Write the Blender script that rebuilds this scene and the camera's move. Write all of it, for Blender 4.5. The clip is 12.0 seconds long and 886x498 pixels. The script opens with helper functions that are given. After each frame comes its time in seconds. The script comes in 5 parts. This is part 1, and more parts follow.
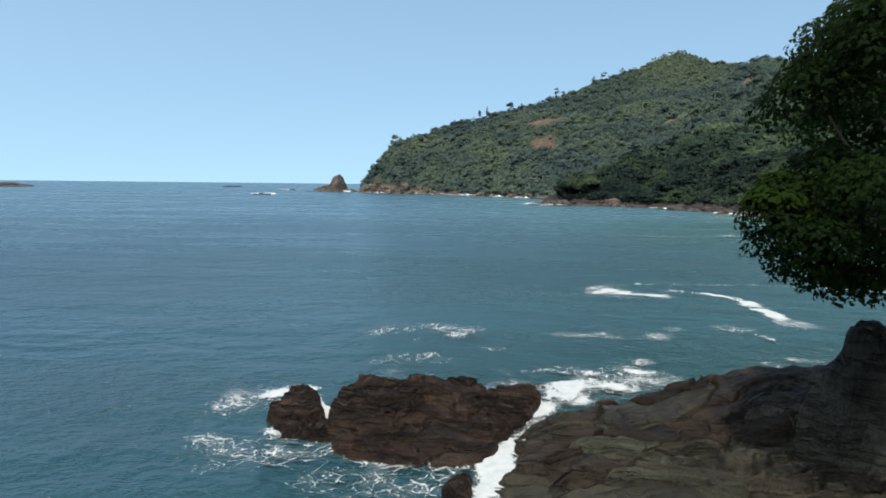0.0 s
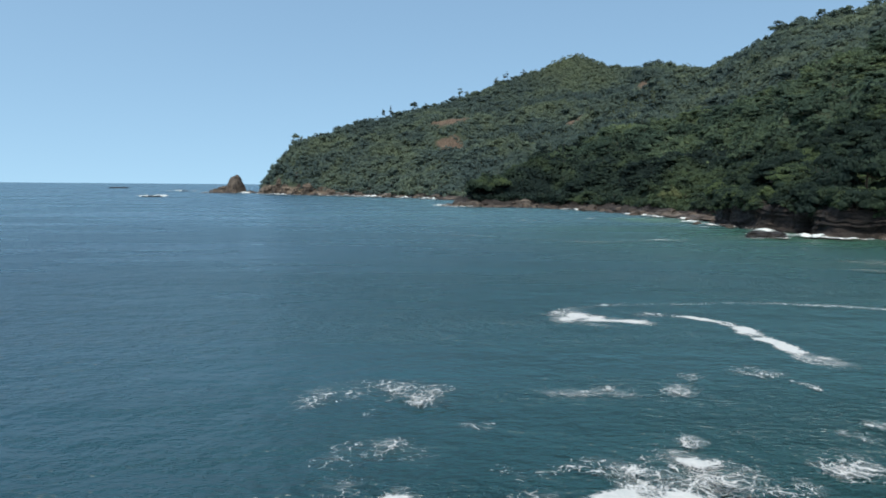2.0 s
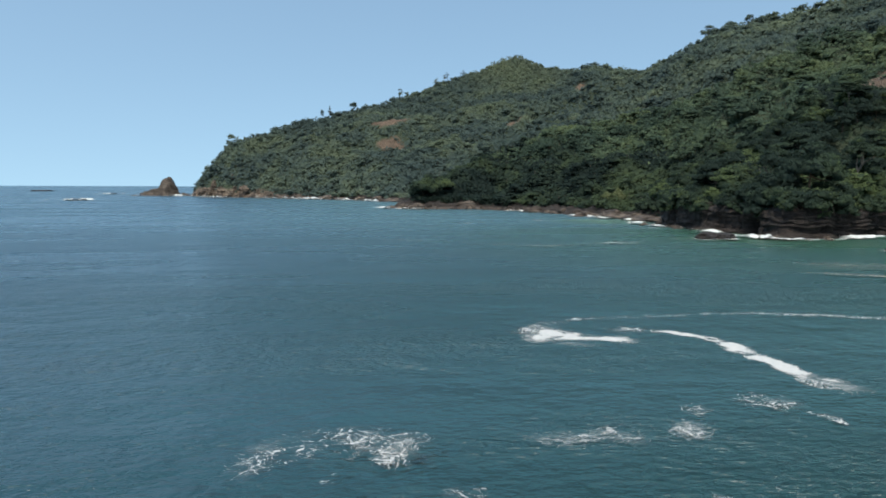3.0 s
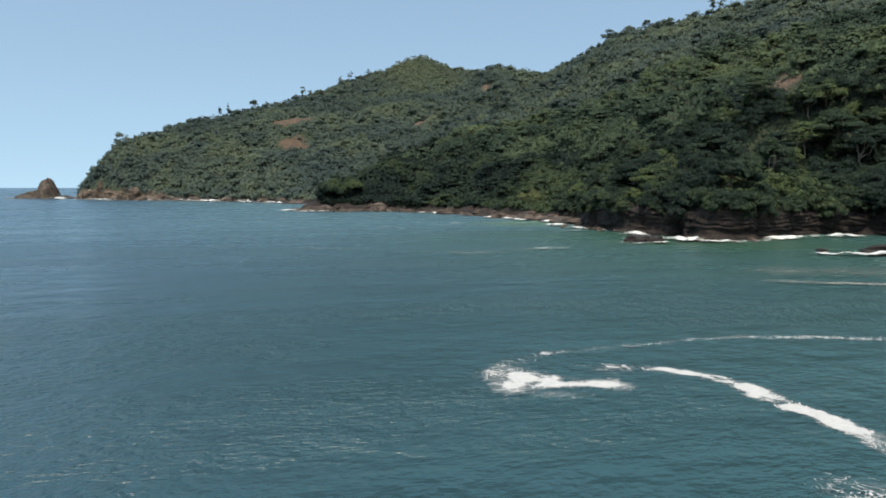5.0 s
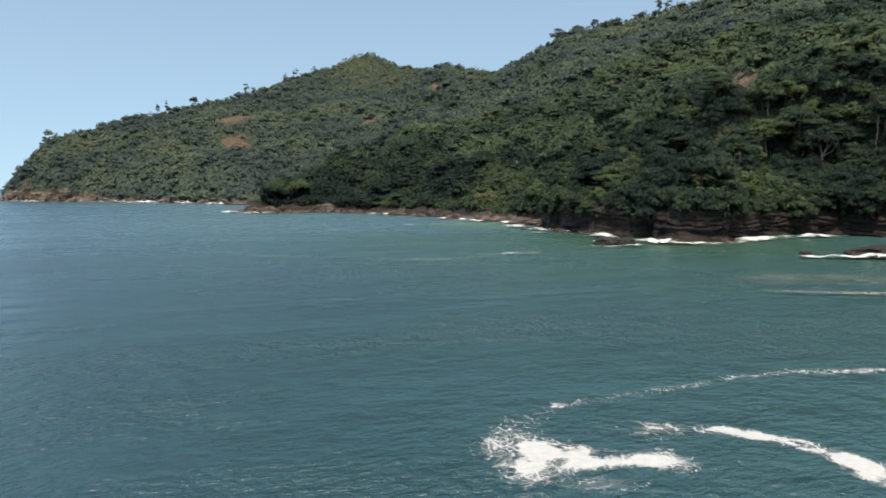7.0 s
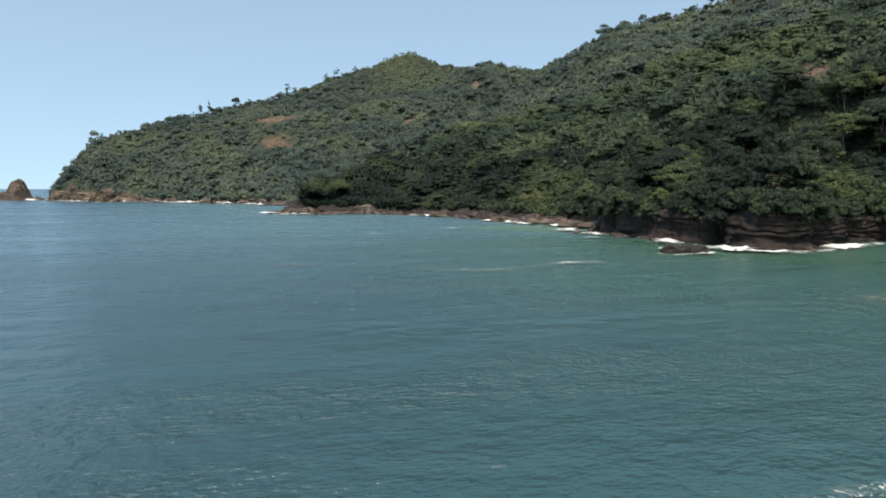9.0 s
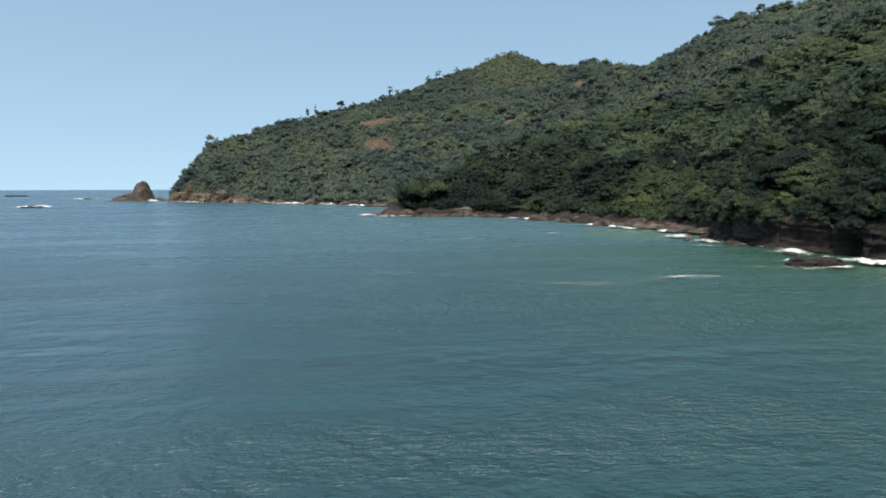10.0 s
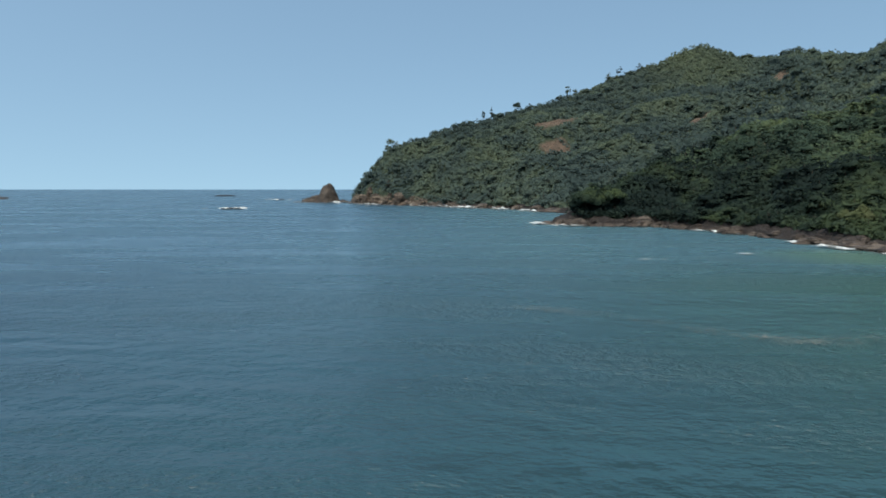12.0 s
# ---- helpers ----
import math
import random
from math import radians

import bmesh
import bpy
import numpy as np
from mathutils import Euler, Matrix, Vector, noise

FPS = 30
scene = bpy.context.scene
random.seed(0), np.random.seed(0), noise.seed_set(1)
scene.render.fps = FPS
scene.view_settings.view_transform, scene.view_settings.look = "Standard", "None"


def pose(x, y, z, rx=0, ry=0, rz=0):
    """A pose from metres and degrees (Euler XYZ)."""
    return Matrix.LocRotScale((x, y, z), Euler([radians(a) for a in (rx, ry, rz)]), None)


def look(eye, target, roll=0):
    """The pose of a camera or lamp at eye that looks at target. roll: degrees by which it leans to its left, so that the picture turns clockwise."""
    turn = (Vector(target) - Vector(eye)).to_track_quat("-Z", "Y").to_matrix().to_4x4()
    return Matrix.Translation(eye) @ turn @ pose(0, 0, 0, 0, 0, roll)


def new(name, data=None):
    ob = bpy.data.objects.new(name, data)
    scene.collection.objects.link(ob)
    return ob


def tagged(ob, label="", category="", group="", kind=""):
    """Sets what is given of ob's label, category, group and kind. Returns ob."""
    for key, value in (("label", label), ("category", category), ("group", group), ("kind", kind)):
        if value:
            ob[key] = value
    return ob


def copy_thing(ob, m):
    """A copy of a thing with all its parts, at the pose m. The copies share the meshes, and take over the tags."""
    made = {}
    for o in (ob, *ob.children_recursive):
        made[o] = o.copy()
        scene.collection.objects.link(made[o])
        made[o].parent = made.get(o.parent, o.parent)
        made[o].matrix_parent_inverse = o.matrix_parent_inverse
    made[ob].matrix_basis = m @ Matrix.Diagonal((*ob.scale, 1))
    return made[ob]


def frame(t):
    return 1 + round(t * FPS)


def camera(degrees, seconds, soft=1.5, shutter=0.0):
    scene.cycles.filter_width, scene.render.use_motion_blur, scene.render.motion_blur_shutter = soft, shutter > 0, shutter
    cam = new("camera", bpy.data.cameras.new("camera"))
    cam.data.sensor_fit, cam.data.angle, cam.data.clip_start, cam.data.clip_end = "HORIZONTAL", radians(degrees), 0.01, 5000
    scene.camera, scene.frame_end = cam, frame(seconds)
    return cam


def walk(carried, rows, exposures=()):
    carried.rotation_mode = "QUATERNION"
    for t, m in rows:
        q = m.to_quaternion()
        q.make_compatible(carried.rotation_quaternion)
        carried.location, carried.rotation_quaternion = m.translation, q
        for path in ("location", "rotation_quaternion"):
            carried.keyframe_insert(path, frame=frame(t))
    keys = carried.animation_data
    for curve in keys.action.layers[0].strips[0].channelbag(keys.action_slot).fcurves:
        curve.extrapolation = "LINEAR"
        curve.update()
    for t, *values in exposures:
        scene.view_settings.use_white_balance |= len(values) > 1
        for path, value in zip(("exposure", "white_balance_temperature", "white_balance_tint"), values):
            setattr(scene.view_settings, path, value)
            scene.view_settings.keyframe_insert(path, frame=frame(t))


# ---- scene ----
cam = camera(65.5, 12.0, 1.75)
PATH = [
    (0, (6.934, -3.4, 10.348), (6.75, -1.417, 10.158), 0.6),
    (0.5, (5.687, -0.144, 10.447), (5.533, 1.84, 10.254), 0.6),
    (1, (4.644, 3.215, 10.521), (4.589, 5.205, 10.33), 0.6),
    (1.5, (3.851, 6.174, 10.611), (3.872, 8.165, 10.42), 0.6),
    (2, (3.13, 9.2, 10.79), (3.227, 11.188, 10.603), 0.45),
    (2.5, (2.519, 12.102, 10.997), (2.7, 14.085, 10.812), 0.4),
    (3, (2.155, 15.481, 11.039), (2.423, 17.454, 10.856), 0.2),
    (5, (1.818, 27.825, 11.263), (2.353, 29.743, 11.082), 0.0),
    (5.5, (2.072, 30.94, 11.314), (2.659, 32.843, 11.132), -0.0),
    (6, (2.515, 33.964, 11.393), (3.148, 35.852, 11.211), -0.1),
    (6.5, (3.074, 36.869, 11.263), (3.749, 38.743, 11.081), -0.1),
    (8.5, (5.384, 48.472, 11.151), (6.063, 50.344, 10.971), -0.2),
    (9, (6.187, 51.418, 11.246), (6.756, 53.327, 11.066), -0.1),
    (9.5, (7.147, 54.248, 11.569), (7.59, 56.19, 11.39), -0.2),
    (10, (8.079, 56.742, 12.104), (8.365, 58.713, 11.925), -0.2),
    (10.5, (8.699, 59.399, 12.728), (8.817, 61.387, 12.549), -0.2),
    (11, (9.235, 62.186, 13.441), (9.157, 64.176, 13.263), -0.1),
    (11.5, (10.088, 65.176, 14.278), (9.881, 67.157, 14.099), -0.0),
    (12, (10.672, 68.363, 14.876), (10.455, 70.343, 14.698), 0.0),
]
EXPOSURES = [(0.0, 0.76, 6700, 8), (1.0, 0.52, 6350, 8), (3.0, 0.60, 6700, 9), (6.5, 0.75, 7400, 14), (9.0, 0.86, 7450, 14), (10.5, 0.57, 7000, 10), (12.0, 0.37, 6650, 8)]
walk(cam, [(t, look(eye, target, roll)) for t, eye, target, roll in PATH], EXPOSURES)

# ---- light ----
world = bpy.data.worlds.new("sky")
scene.world = world
world.use_nodes = True
SUN_EL, SUN_AZ = radians(69), radians(196)      # azimuth clockwise from +y
sky = world.node_tree.nodes.new("ShaderNodeTexSky")
sky.sky_type, sky.sun_disc = "NISHITA", False
sky.sun_elevation, sky.sun_rotation = SUN_EL, SUN_AZ
sky.air_density, sky.dust_density, sky.ozone_density = 1.0, 1.6, 1.0
background = world.node_tree.nodes["Background"]
background.inputs["Strength"].default_value = 0.15
# a hazy sea horizon: the sky is looked up a little above it
around = world.node_tree.nodes.new("ShaderNodeTexCoord")
split = world.node_tree.nodes.new("ShaderNodeSeparateXYZ")
level = world.node_tree.nodes.new("ShaderNodeMath")
level.operation = "ABSOLUTE"
lift = world.node_tree.nodes.new("ShaderNodeMath")
lift.operation, lift.inputs[1].default_value, lift.inputs[2].default_value = "MULTIPLY_ADD", 0.8, 0.235
join = world.node_tree.nodes.new("ShaderNodeCombineXYZ")
for a, b in ((around.outputs["Generated"], split.inputs[0]), (split.outputs["Z"], level.inputs[0]), (level.outputs[0], lift.inputs[0]), (lift.outputs[0], join.inputs["Z"]),
             (split.outputs["X"], join.inputs["X"]), (split.outputs["Y"], join.inputs["Y"]), (join.outputs[0], sky.inputs["Vector"])):
    world.node_tree.links.new(a, b)
moist = world.node_tree.nodes.new("ShaderNodeMix")
moist.data_type, moist.blend_type = "RGBA", "MULTIPLY"
moist.inputs[0].default_value, moist.inputs[7].default_value = 1.0, (0.962, 1.048, 0.944, 1)
world.node_tree.links.new(sky.outputs["Color"], moist.inputs[6])
world.node_tree.links.new(moist.outputs[2], background.inputs["Color"])
sun = new("sun", bpy.data.lights.new("sun", "SUN"))
sun.data.energy, sun.data.angle, sun.data.color = 2.35, radians(0.6), (1.0, 0.95, 0.86)
SUN_DIR = Vector((math.sin(SUN_AZ) * math.cos(SUN_EL), math.cos(SUN_AZ) * math.cos(SUN_EL), math.sin(SUN_EL)))
sun.matrix_world = look(SUN_DIR * 300, (0, 0, 0))


# ---- arithmetic ----
def lattice(ix, iy, iz, seed):
    """A random number from 0 to 1 for each lattice point."""
    h = (ix.astype(np.int64) * 374761393 + iy.astype(np.int64) * 668265263 + iz.astype(np.int64) * 2147483647 + seed * 974634777) & 0xFFFFFFFF
    h = ((h ^ (h >> 13)) * 1274126177) & 0xFFFFFFFF
    h = ((h ^ (h >> 16)) * 2246822519) & 0xFFFFFFFF
    return (h ^ (h >> 15)) / 4294967295.0


def vnoise(x, y, z=0.0, seed=0):
    """Smooth value noise from -1 to 1."""
    x, y, z = np.broadcast_arrays(np.asarray(x, float), np.asarray(y, float), np.asarray(z, float))
    fx, fy, fz = np.floor(x), np.floor(y), np.floor(z)
    u, v, w = x - fx, y - fy, z - fz
    u, v, w = u * u * (3 - 2 * u), v * v * (3 - 2 * v), w * w * (3 - 2 * w)
    total = 0.0
    for a in (0, 1):
        for b in (0, 1):
            for c in (0, 1):
                k = (u if a else 1 - u) * (v if b else 1 - v) * (w if c else 1 - w)
                total = total + k * lattice(fx + a, fy + b, fz + c, seed)
    return total * 2 - 1


def fbm(x, y, z=0.0, octaves=4, seed=0):
    total, size = 0.0, 1.0
    for o in range(octaves):
        total = total + size * vnoise(np.asarray(x) * 2 ** o, np.asarray(y) * 2 ** o, np.asarray(z) * 2 ** o, seed + o)
        size *= 0.5
    return total


def smooth(a, b, x):
    t = np.clip((x - a) / (b - a), 0, 1)
    return t * t * (3 - 2 * t)


def polyline(px, py, line, closed=False):
    """Distance to a polyline in plan and, from its third number on, the values carried along it."""
    line = np.array(line, float)
    if closed:
        line = np.vstack([line, line[:1]])
    best, value = np.full(px.shape, 1e9), np.zeros(px.shape)
    for a, b in zip(line[:-1], line[1:]):
        d = b[:2] - a[:2]
        s = np.clip(((px - a[0]) * d[0] + (py - a[1]) * d[1]) / (d @ d), 0, 1)
        far = np.hypot(px - a[0] - s * d[0], py - a[1] - s * d[1])
        if line.shape[1] > 2:
            value = np.where(far < best, a[2] + s * (b[2] - a[2]), value)
        best = np.minimum(best, far)
    return best, value


def within(px, py, ring):
    """Whether plan points lie inside a ring."""
    inside = np.zeros(px.shape, bool)
    for (ax, ay), (bx, by) in zip(ring, ring[1:] + ring[:1]):
        if ay != by:
            inside ^= ((ay > py) != (by > py)) & (px < (bx - ax) * (py - ay) / (by - ay) + ax)
    return inside


# ---- mesh helpers ----
def mesh_from(name, verts, faces, material, shade=True, normals=None):
    """A mesh from arrays of vertices and of faces with the same number of corners each, and normals for the vertices if given."""
    verts, faces = np.asarray(verts, float), np.asarray(faces, np.int64)
    me = bpy.data.meshes.new(name)
    n, k = faces.shape
    me.vertices.add(len(verts))
    me.vertices.foreach_set("co", verts.ravel())
    me.loops.add(n * k)
    me.loops.foreach_set("vertex_index", faces.ravel().astype(np.int32))
    me.polygons.add(n)
    me.polygons.foreach_set("loop_start", np.arange(0, n * k, k, dtype=np.int32))
    me.polygons.foreach_set("loop_total", np.full(n, k, np.int32))
    me.update(calc_edges=True)
    me.validate()
    for m in material if isinstance(material, (list, tuple)) else [material]:
        me.materials.append(m)
    if shade:
        me.polygons.foreach_set("use_smooth", np.ones(len(me.polygons), bool))
    if normals is not None:
        me.attributes.new("custom_normal", "FLOAT_VECTOR", "POINT").data.foreach_set("vector", np.asarray(normals, np.float32).ravel())
    return me


def attribute(me, name, values):
    me.attributes.new(name, "FLOAT", "POINT").data.foreach_set("value", np.asarray(values, np.float32).ravel())


def thing(name, label, category, group="", kind="", place=(0, 0, 0)):
    ob = new(name)
    ob.location = place
    ob.empty_display_size = 0.3
    return tagged(ob, label, category, group, kind)


def part(name, me, parent, label=""):
    ob = new(name, me)
    ob.parent = parent
    return tagged(ob, label)


def grid_mesh(name, xs, ys, height, material, keep=-0.8, ledge=None):
    """A sheet over the plan lines xs and ys; faces that lie wholly below keep are left out."""
    X, Y = np.meshgrid(xs, ys)
    Z, extra = height(X, Y)
    P = np.stack([X, Y, Z], -1)
    if ledge is not None:
        P = ledge(P)
    ny, nx = X.shape
    i = np.arange(ny * nx).reshape(ny, nx)
    quads = np.stack([i[:-1, :-1], i[:-1, 1:], i[1:, 1:], i[1:, :-1]], -1).reshape(-1, 4)
    z = Z.ravel()
    quads = quads[z[quads].max(1) > keep]
    used, back = np.unique(quads, return_inverse=True)
    me = mesh_from(name, P.reshape(-1, 3)[used], back.reshape(-1, 4), material)
    if extra is not None:
        attribute(me, "block", extra.ravel()[used])
    return me


# ---- materials ----
def material(name):
    m = bpy.data.materials.new(name)
    m.use_nodes = True
    nt = m.node_tree
    return m, nt, nt.nodes["Principled BSDF"], nt.nodes["Material Output"]


def node(nt, kind, inputs=(), **settings):
    n = nt.nodes.new(kind)
    for key, value in settings.items():
        setattr(n, key, value)
    for key, value in dict(inputs).items():
        if isinstance(value, bpy.types.NodeSocket):
            nt.links.new(value, n.inputs[key])
        else:
            n.inputs[key].default_value = value
    return n


def position(nt, scale=(1, 1, 1), turn=0.0):
    g = node(nt, "ShaderNodeNewGeometry")
    return node(nt, "ShaderNodeMapping", {"Vector": g.outputs["Position"], "Scale": scale, "Rotation": (0, 0, radians(turn))}).outputs[0]


def grain(nt, vector, scale, detail=4.0, rough=0.55):
    return node(nt, "ShaderNodeTexNoise", {"Vector": vector, "Scale": scale, "Detail": detail, "Roughness": rough}).outputs["Fac"]


def ramp(nt, fac, stops):
    r = node(nt, "ShaderNodeValToRGB", {"Fac": fac})
    while len(r.color_ramp.elements) < len(stops):
        r.color_ramp.elements.new(0.5)
    for e, (at, colour) in zip(r.color_ramp.elements, stops):
        e.position = at
        e.color = (*colour, 1) if len(colour) == 3 else colour
    return r.outputs["Color"]


def grey(a):
    return (a, a, a)


def mix(nt, fac, a, b, blend="MIX"):
    n = node(nt, "ShaderNodeMix", data_type="RGBA", blend_type=blend)
    for socket, value in ((n.inputs[0], fac), (n.inputs[6], a), (n.inputs[7], b)):
        if isinstance(value, bpy.types.NodeSocket):
            nt.links.new(value, socket)
        else:
            socket.default_value = (*value, 1) if isinstance(value, tuple) else value
    return n.outputs[2]


def math_node(nt, op, a, b=0.0):
    n = node(nt, "ShaderNodeMath", operation=op)
    for k, value in enumerate((a, b)):
        if isinstance(value, bpy.types.NodeSocket):
            nt.links.new(value, n.inputs[k])
        else:
            n.inputs[k].default_value = value
    return n.outputs[0]


def relief(nt, shader, height, distance, strength=1.0):
    b = node(nt, "ShaderNodeBump", {"Height": height, "Distance": distance, "Strength": strength})
    nt.links.new(b.outputs[0], shader.inputs["Normal"])
    return b


def make_water():
    m, nt, sh, out = material("sea_water")
    # gentle chop, long swell, and short steep crests scattered in bands where the wind catches the water
    chop = grain(nt, position(nt, (0.58, 1.0, 1.0), 8), 2.1, 3.0, 0.6)
    wide = grain(nt, position(nt, (0.9, 1.0, 1.0), 5), 0.42, 3.0, 0.5)
    swell = grain(nt, position(nt, (0.35, 1.0, 1.0), -8), 0.09, 3.0, 0.5)
    gust = grain(nt, position(nt, (0.35, 1.0, 1.0), 16), 0.045, 4.0, 0.6)
    crests = None
    for scale, turn, share, long in ((1.9, 9, 0.008, 0.60), (0.9, -6, 0.018, 0.60), (0.36, 4, 0.05, 0.80)):
        n = grain(nt, position(nt, (long, 1.0, 1.0), turn), scale, 2.0, 0.5)
        broken = node(nt, "ShaderNodeMapRange", {"Value": grain(nt, position(nt, (long, 1.0, 1.0), turn + 40), scale * 0.8, 2.0), "From Min": 0.46, "From Max": 0.58}).outputs[0]
        c = node(nt, "ShaderNodeMapRange", {"Value": math_node(nt, "ABSOLUTE", math_node(nt, "SUBTRACT", n, 0.5)), "From Min": 0.095, "From Max": 0.0, "To Min": 0.0, "To Max": 1.0}, interpolation_type="SMOOTHSTEP").outputs[0]
        c = math_node(nt, "MULTIPLY", math_node(nt, "MULTIPLY", c, broken), share)
        crests = c if crests is None else math_node(nt, "ADD", crests, c)
    wind = node(nt, "ShaderNodeMapRange", {"Value": gust, "From Min": 0.36, "From Max": 0.60, "To Min": 0.25, "To Max": 1.25}).outputs[0]
    lee = node(nt, "ShaderNodeSeparateXYZ", {0: node(nt, "ShaderNodeNewGeometry").outputs["Position"]})
    breeze = node(nt, "ShaderNodeMapRange", {"Value": math_node(nt, "ADD", lee.outputs["X"], math_node(nt, "MULTIPLY", gust, 60.0)), "From Min": 15.0, "From Max": 95.0, "To Min": 1.15, "To Max": 1.40}).outputs[0]
    ripple = math_node(nt, "ADD", math_node(nt, "MULTIPLY", crests, wind), math_node(nt, "ADD", math_node(nt, "MULTIPLY", math_node(nt, "MULTIPLY", chop, wind), 0.34), math_node(nt, "MULTIPLY", wide, 0.50)))
    height = math_node(nt, "ADD", math_node(nt, "MULTIPLY", ripple, breeze), math_node(nt, "MULTIPLY", swell, 1.7))
    relief(nt, sh, height, 1.10, 1.0)
    patches = grain(nt, position(nt, (0.5, 1.0, 1.0), 20), 0.022, 5.0, 0.6)
    tint = ramp(nt, patches, [(0.30, (0.011, 0.047, 0.042)), (0.5, (0.019, 0.061, 0.051)), (0.72, (0.027, 0.072, 0.053))])
    # sky reflection put into the colour: paler, bluer water up the bay
    g = node(nt, "ShaderNodeNewGeometry")
    up_bay = node(nt, "ShaderNodeSeparateXYZ", {0: g.outputs["Position"]}).outputs["Y"]
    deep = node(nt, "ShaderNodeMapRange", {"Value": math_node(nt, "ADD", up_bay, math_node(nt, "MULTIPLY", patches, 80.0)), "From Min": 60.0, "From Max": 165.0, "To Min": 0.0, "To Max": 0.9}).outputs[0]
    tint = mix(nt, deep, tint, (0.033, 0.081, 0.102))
    # paler still further off, again reflected sky painted into the tint
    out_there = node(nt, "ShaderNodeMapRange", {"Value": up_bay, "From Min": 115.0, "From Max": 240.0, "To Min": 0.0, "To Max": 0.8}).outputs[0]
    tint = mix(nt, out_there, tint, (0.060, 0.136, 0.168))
    # a paler band across the near water: glare put into its colour
    near_glare = math_node(nt, "MULTIPLY", node(nt, "ShaderNodeMapRange", {"Value": up_bay, "From Min": 32.0, "From Max": 52.0}, interpolation_type="SMOOTHSTEP").outputs[0], node(nt, "ShaderNodeMapRange", {"Value": up_bay, "From Min": 78.0, "From Max": 50.0}, interpolation_type="SMOOTHSTEP").outputs[0])
    tint = mix(nt, math_node(nt, "MULTIPLY", near_glare, math_node(nt, "MULTIPLY", patches, 0.65)), tint, (0.056, 0.130, 0.160))
    # greener, murkier water in the bay below the bluff
    bay = node(nt, "ShaderNodeVectorMath", {0: g.outputs["Position"], 1: (92.0, 150.0, 0.0)}, operation="DISTANCE").outputs["Value"]
    green = node(nt, "ShaderNodeMapRange", {"Value": bay, "From Min": 15.0, "From Max": 80.0, "To Min": 1.7, "To Max": 0.0}).outputs[0]
    tint = mix(nt, math_node(nt, "MINIMUM", math_node(nt, "MULTIPLY", green, patches), 0.9), tint, (0.022, 0.070, 0.038))
    # pale shallows over sand beside the small beach
    beach = node(nt, "ShaderNodeVectorMath", {0: g.outputs["Position"], 1: (84.0, 226.0, 0.0)}, operation="DISTANCE").outputs["Value"]
    sandy = node(nt, "ShaderNodeMapRange", {"Value": math_node(nt, "ADD", beach, math_node(nt, "MULTIPLY", patches, 14.0)), "From Min": 14.0, "From Max": 30.0, "To Min": 0.5, "To Max": 0.0}).outputs[0]
    tint = mix(nt, sandy, tint, (0.085, 0.165, 0.075))
    # bluer, clearer water towards the open sea; sky reflection paints its far end paler
    across = node(nt, "ShaderNodeSeparateXYZ", {0: g.outputs["Position"]})
    off_shore = math_node(nt, "SUBTRACT", math_node(nt, "MULTIPLY", across.outputs["X"], -1.0), math_node(nt, "MULTIPLY", across.outputs["Y"], 0.10))
    blue = node(nt, "ShaderNodeMapRange", {"Value": math_node(nt, "ADD", off_shore, math_node(nt, "MULTIPLY", patches, 60.0)), "From Min": -25.0, "From Max": 70.0}).outputs[0]
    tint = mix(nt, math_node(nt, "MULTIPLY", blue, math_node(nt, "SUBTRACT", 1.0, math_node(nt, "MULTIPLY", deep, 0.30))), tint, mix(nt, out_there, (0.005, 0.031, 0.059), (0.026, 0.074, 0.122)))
    nt.links.new(tint, sh.inputs["Base Color"])
    nt.links.new(node(nt, "ShaderNodeMapRange", {"Value": gust, "From Min": 0.35, "From Max": 0.65, "To Min": 0.24, "To Max": 0.31}).outputs[0], sh.inputs["Roughness"])
    sh.inputs["Specular IOR Level"].default_value = 0.6
    sh.inputs["IOR"].default_value = 1.33
    return m


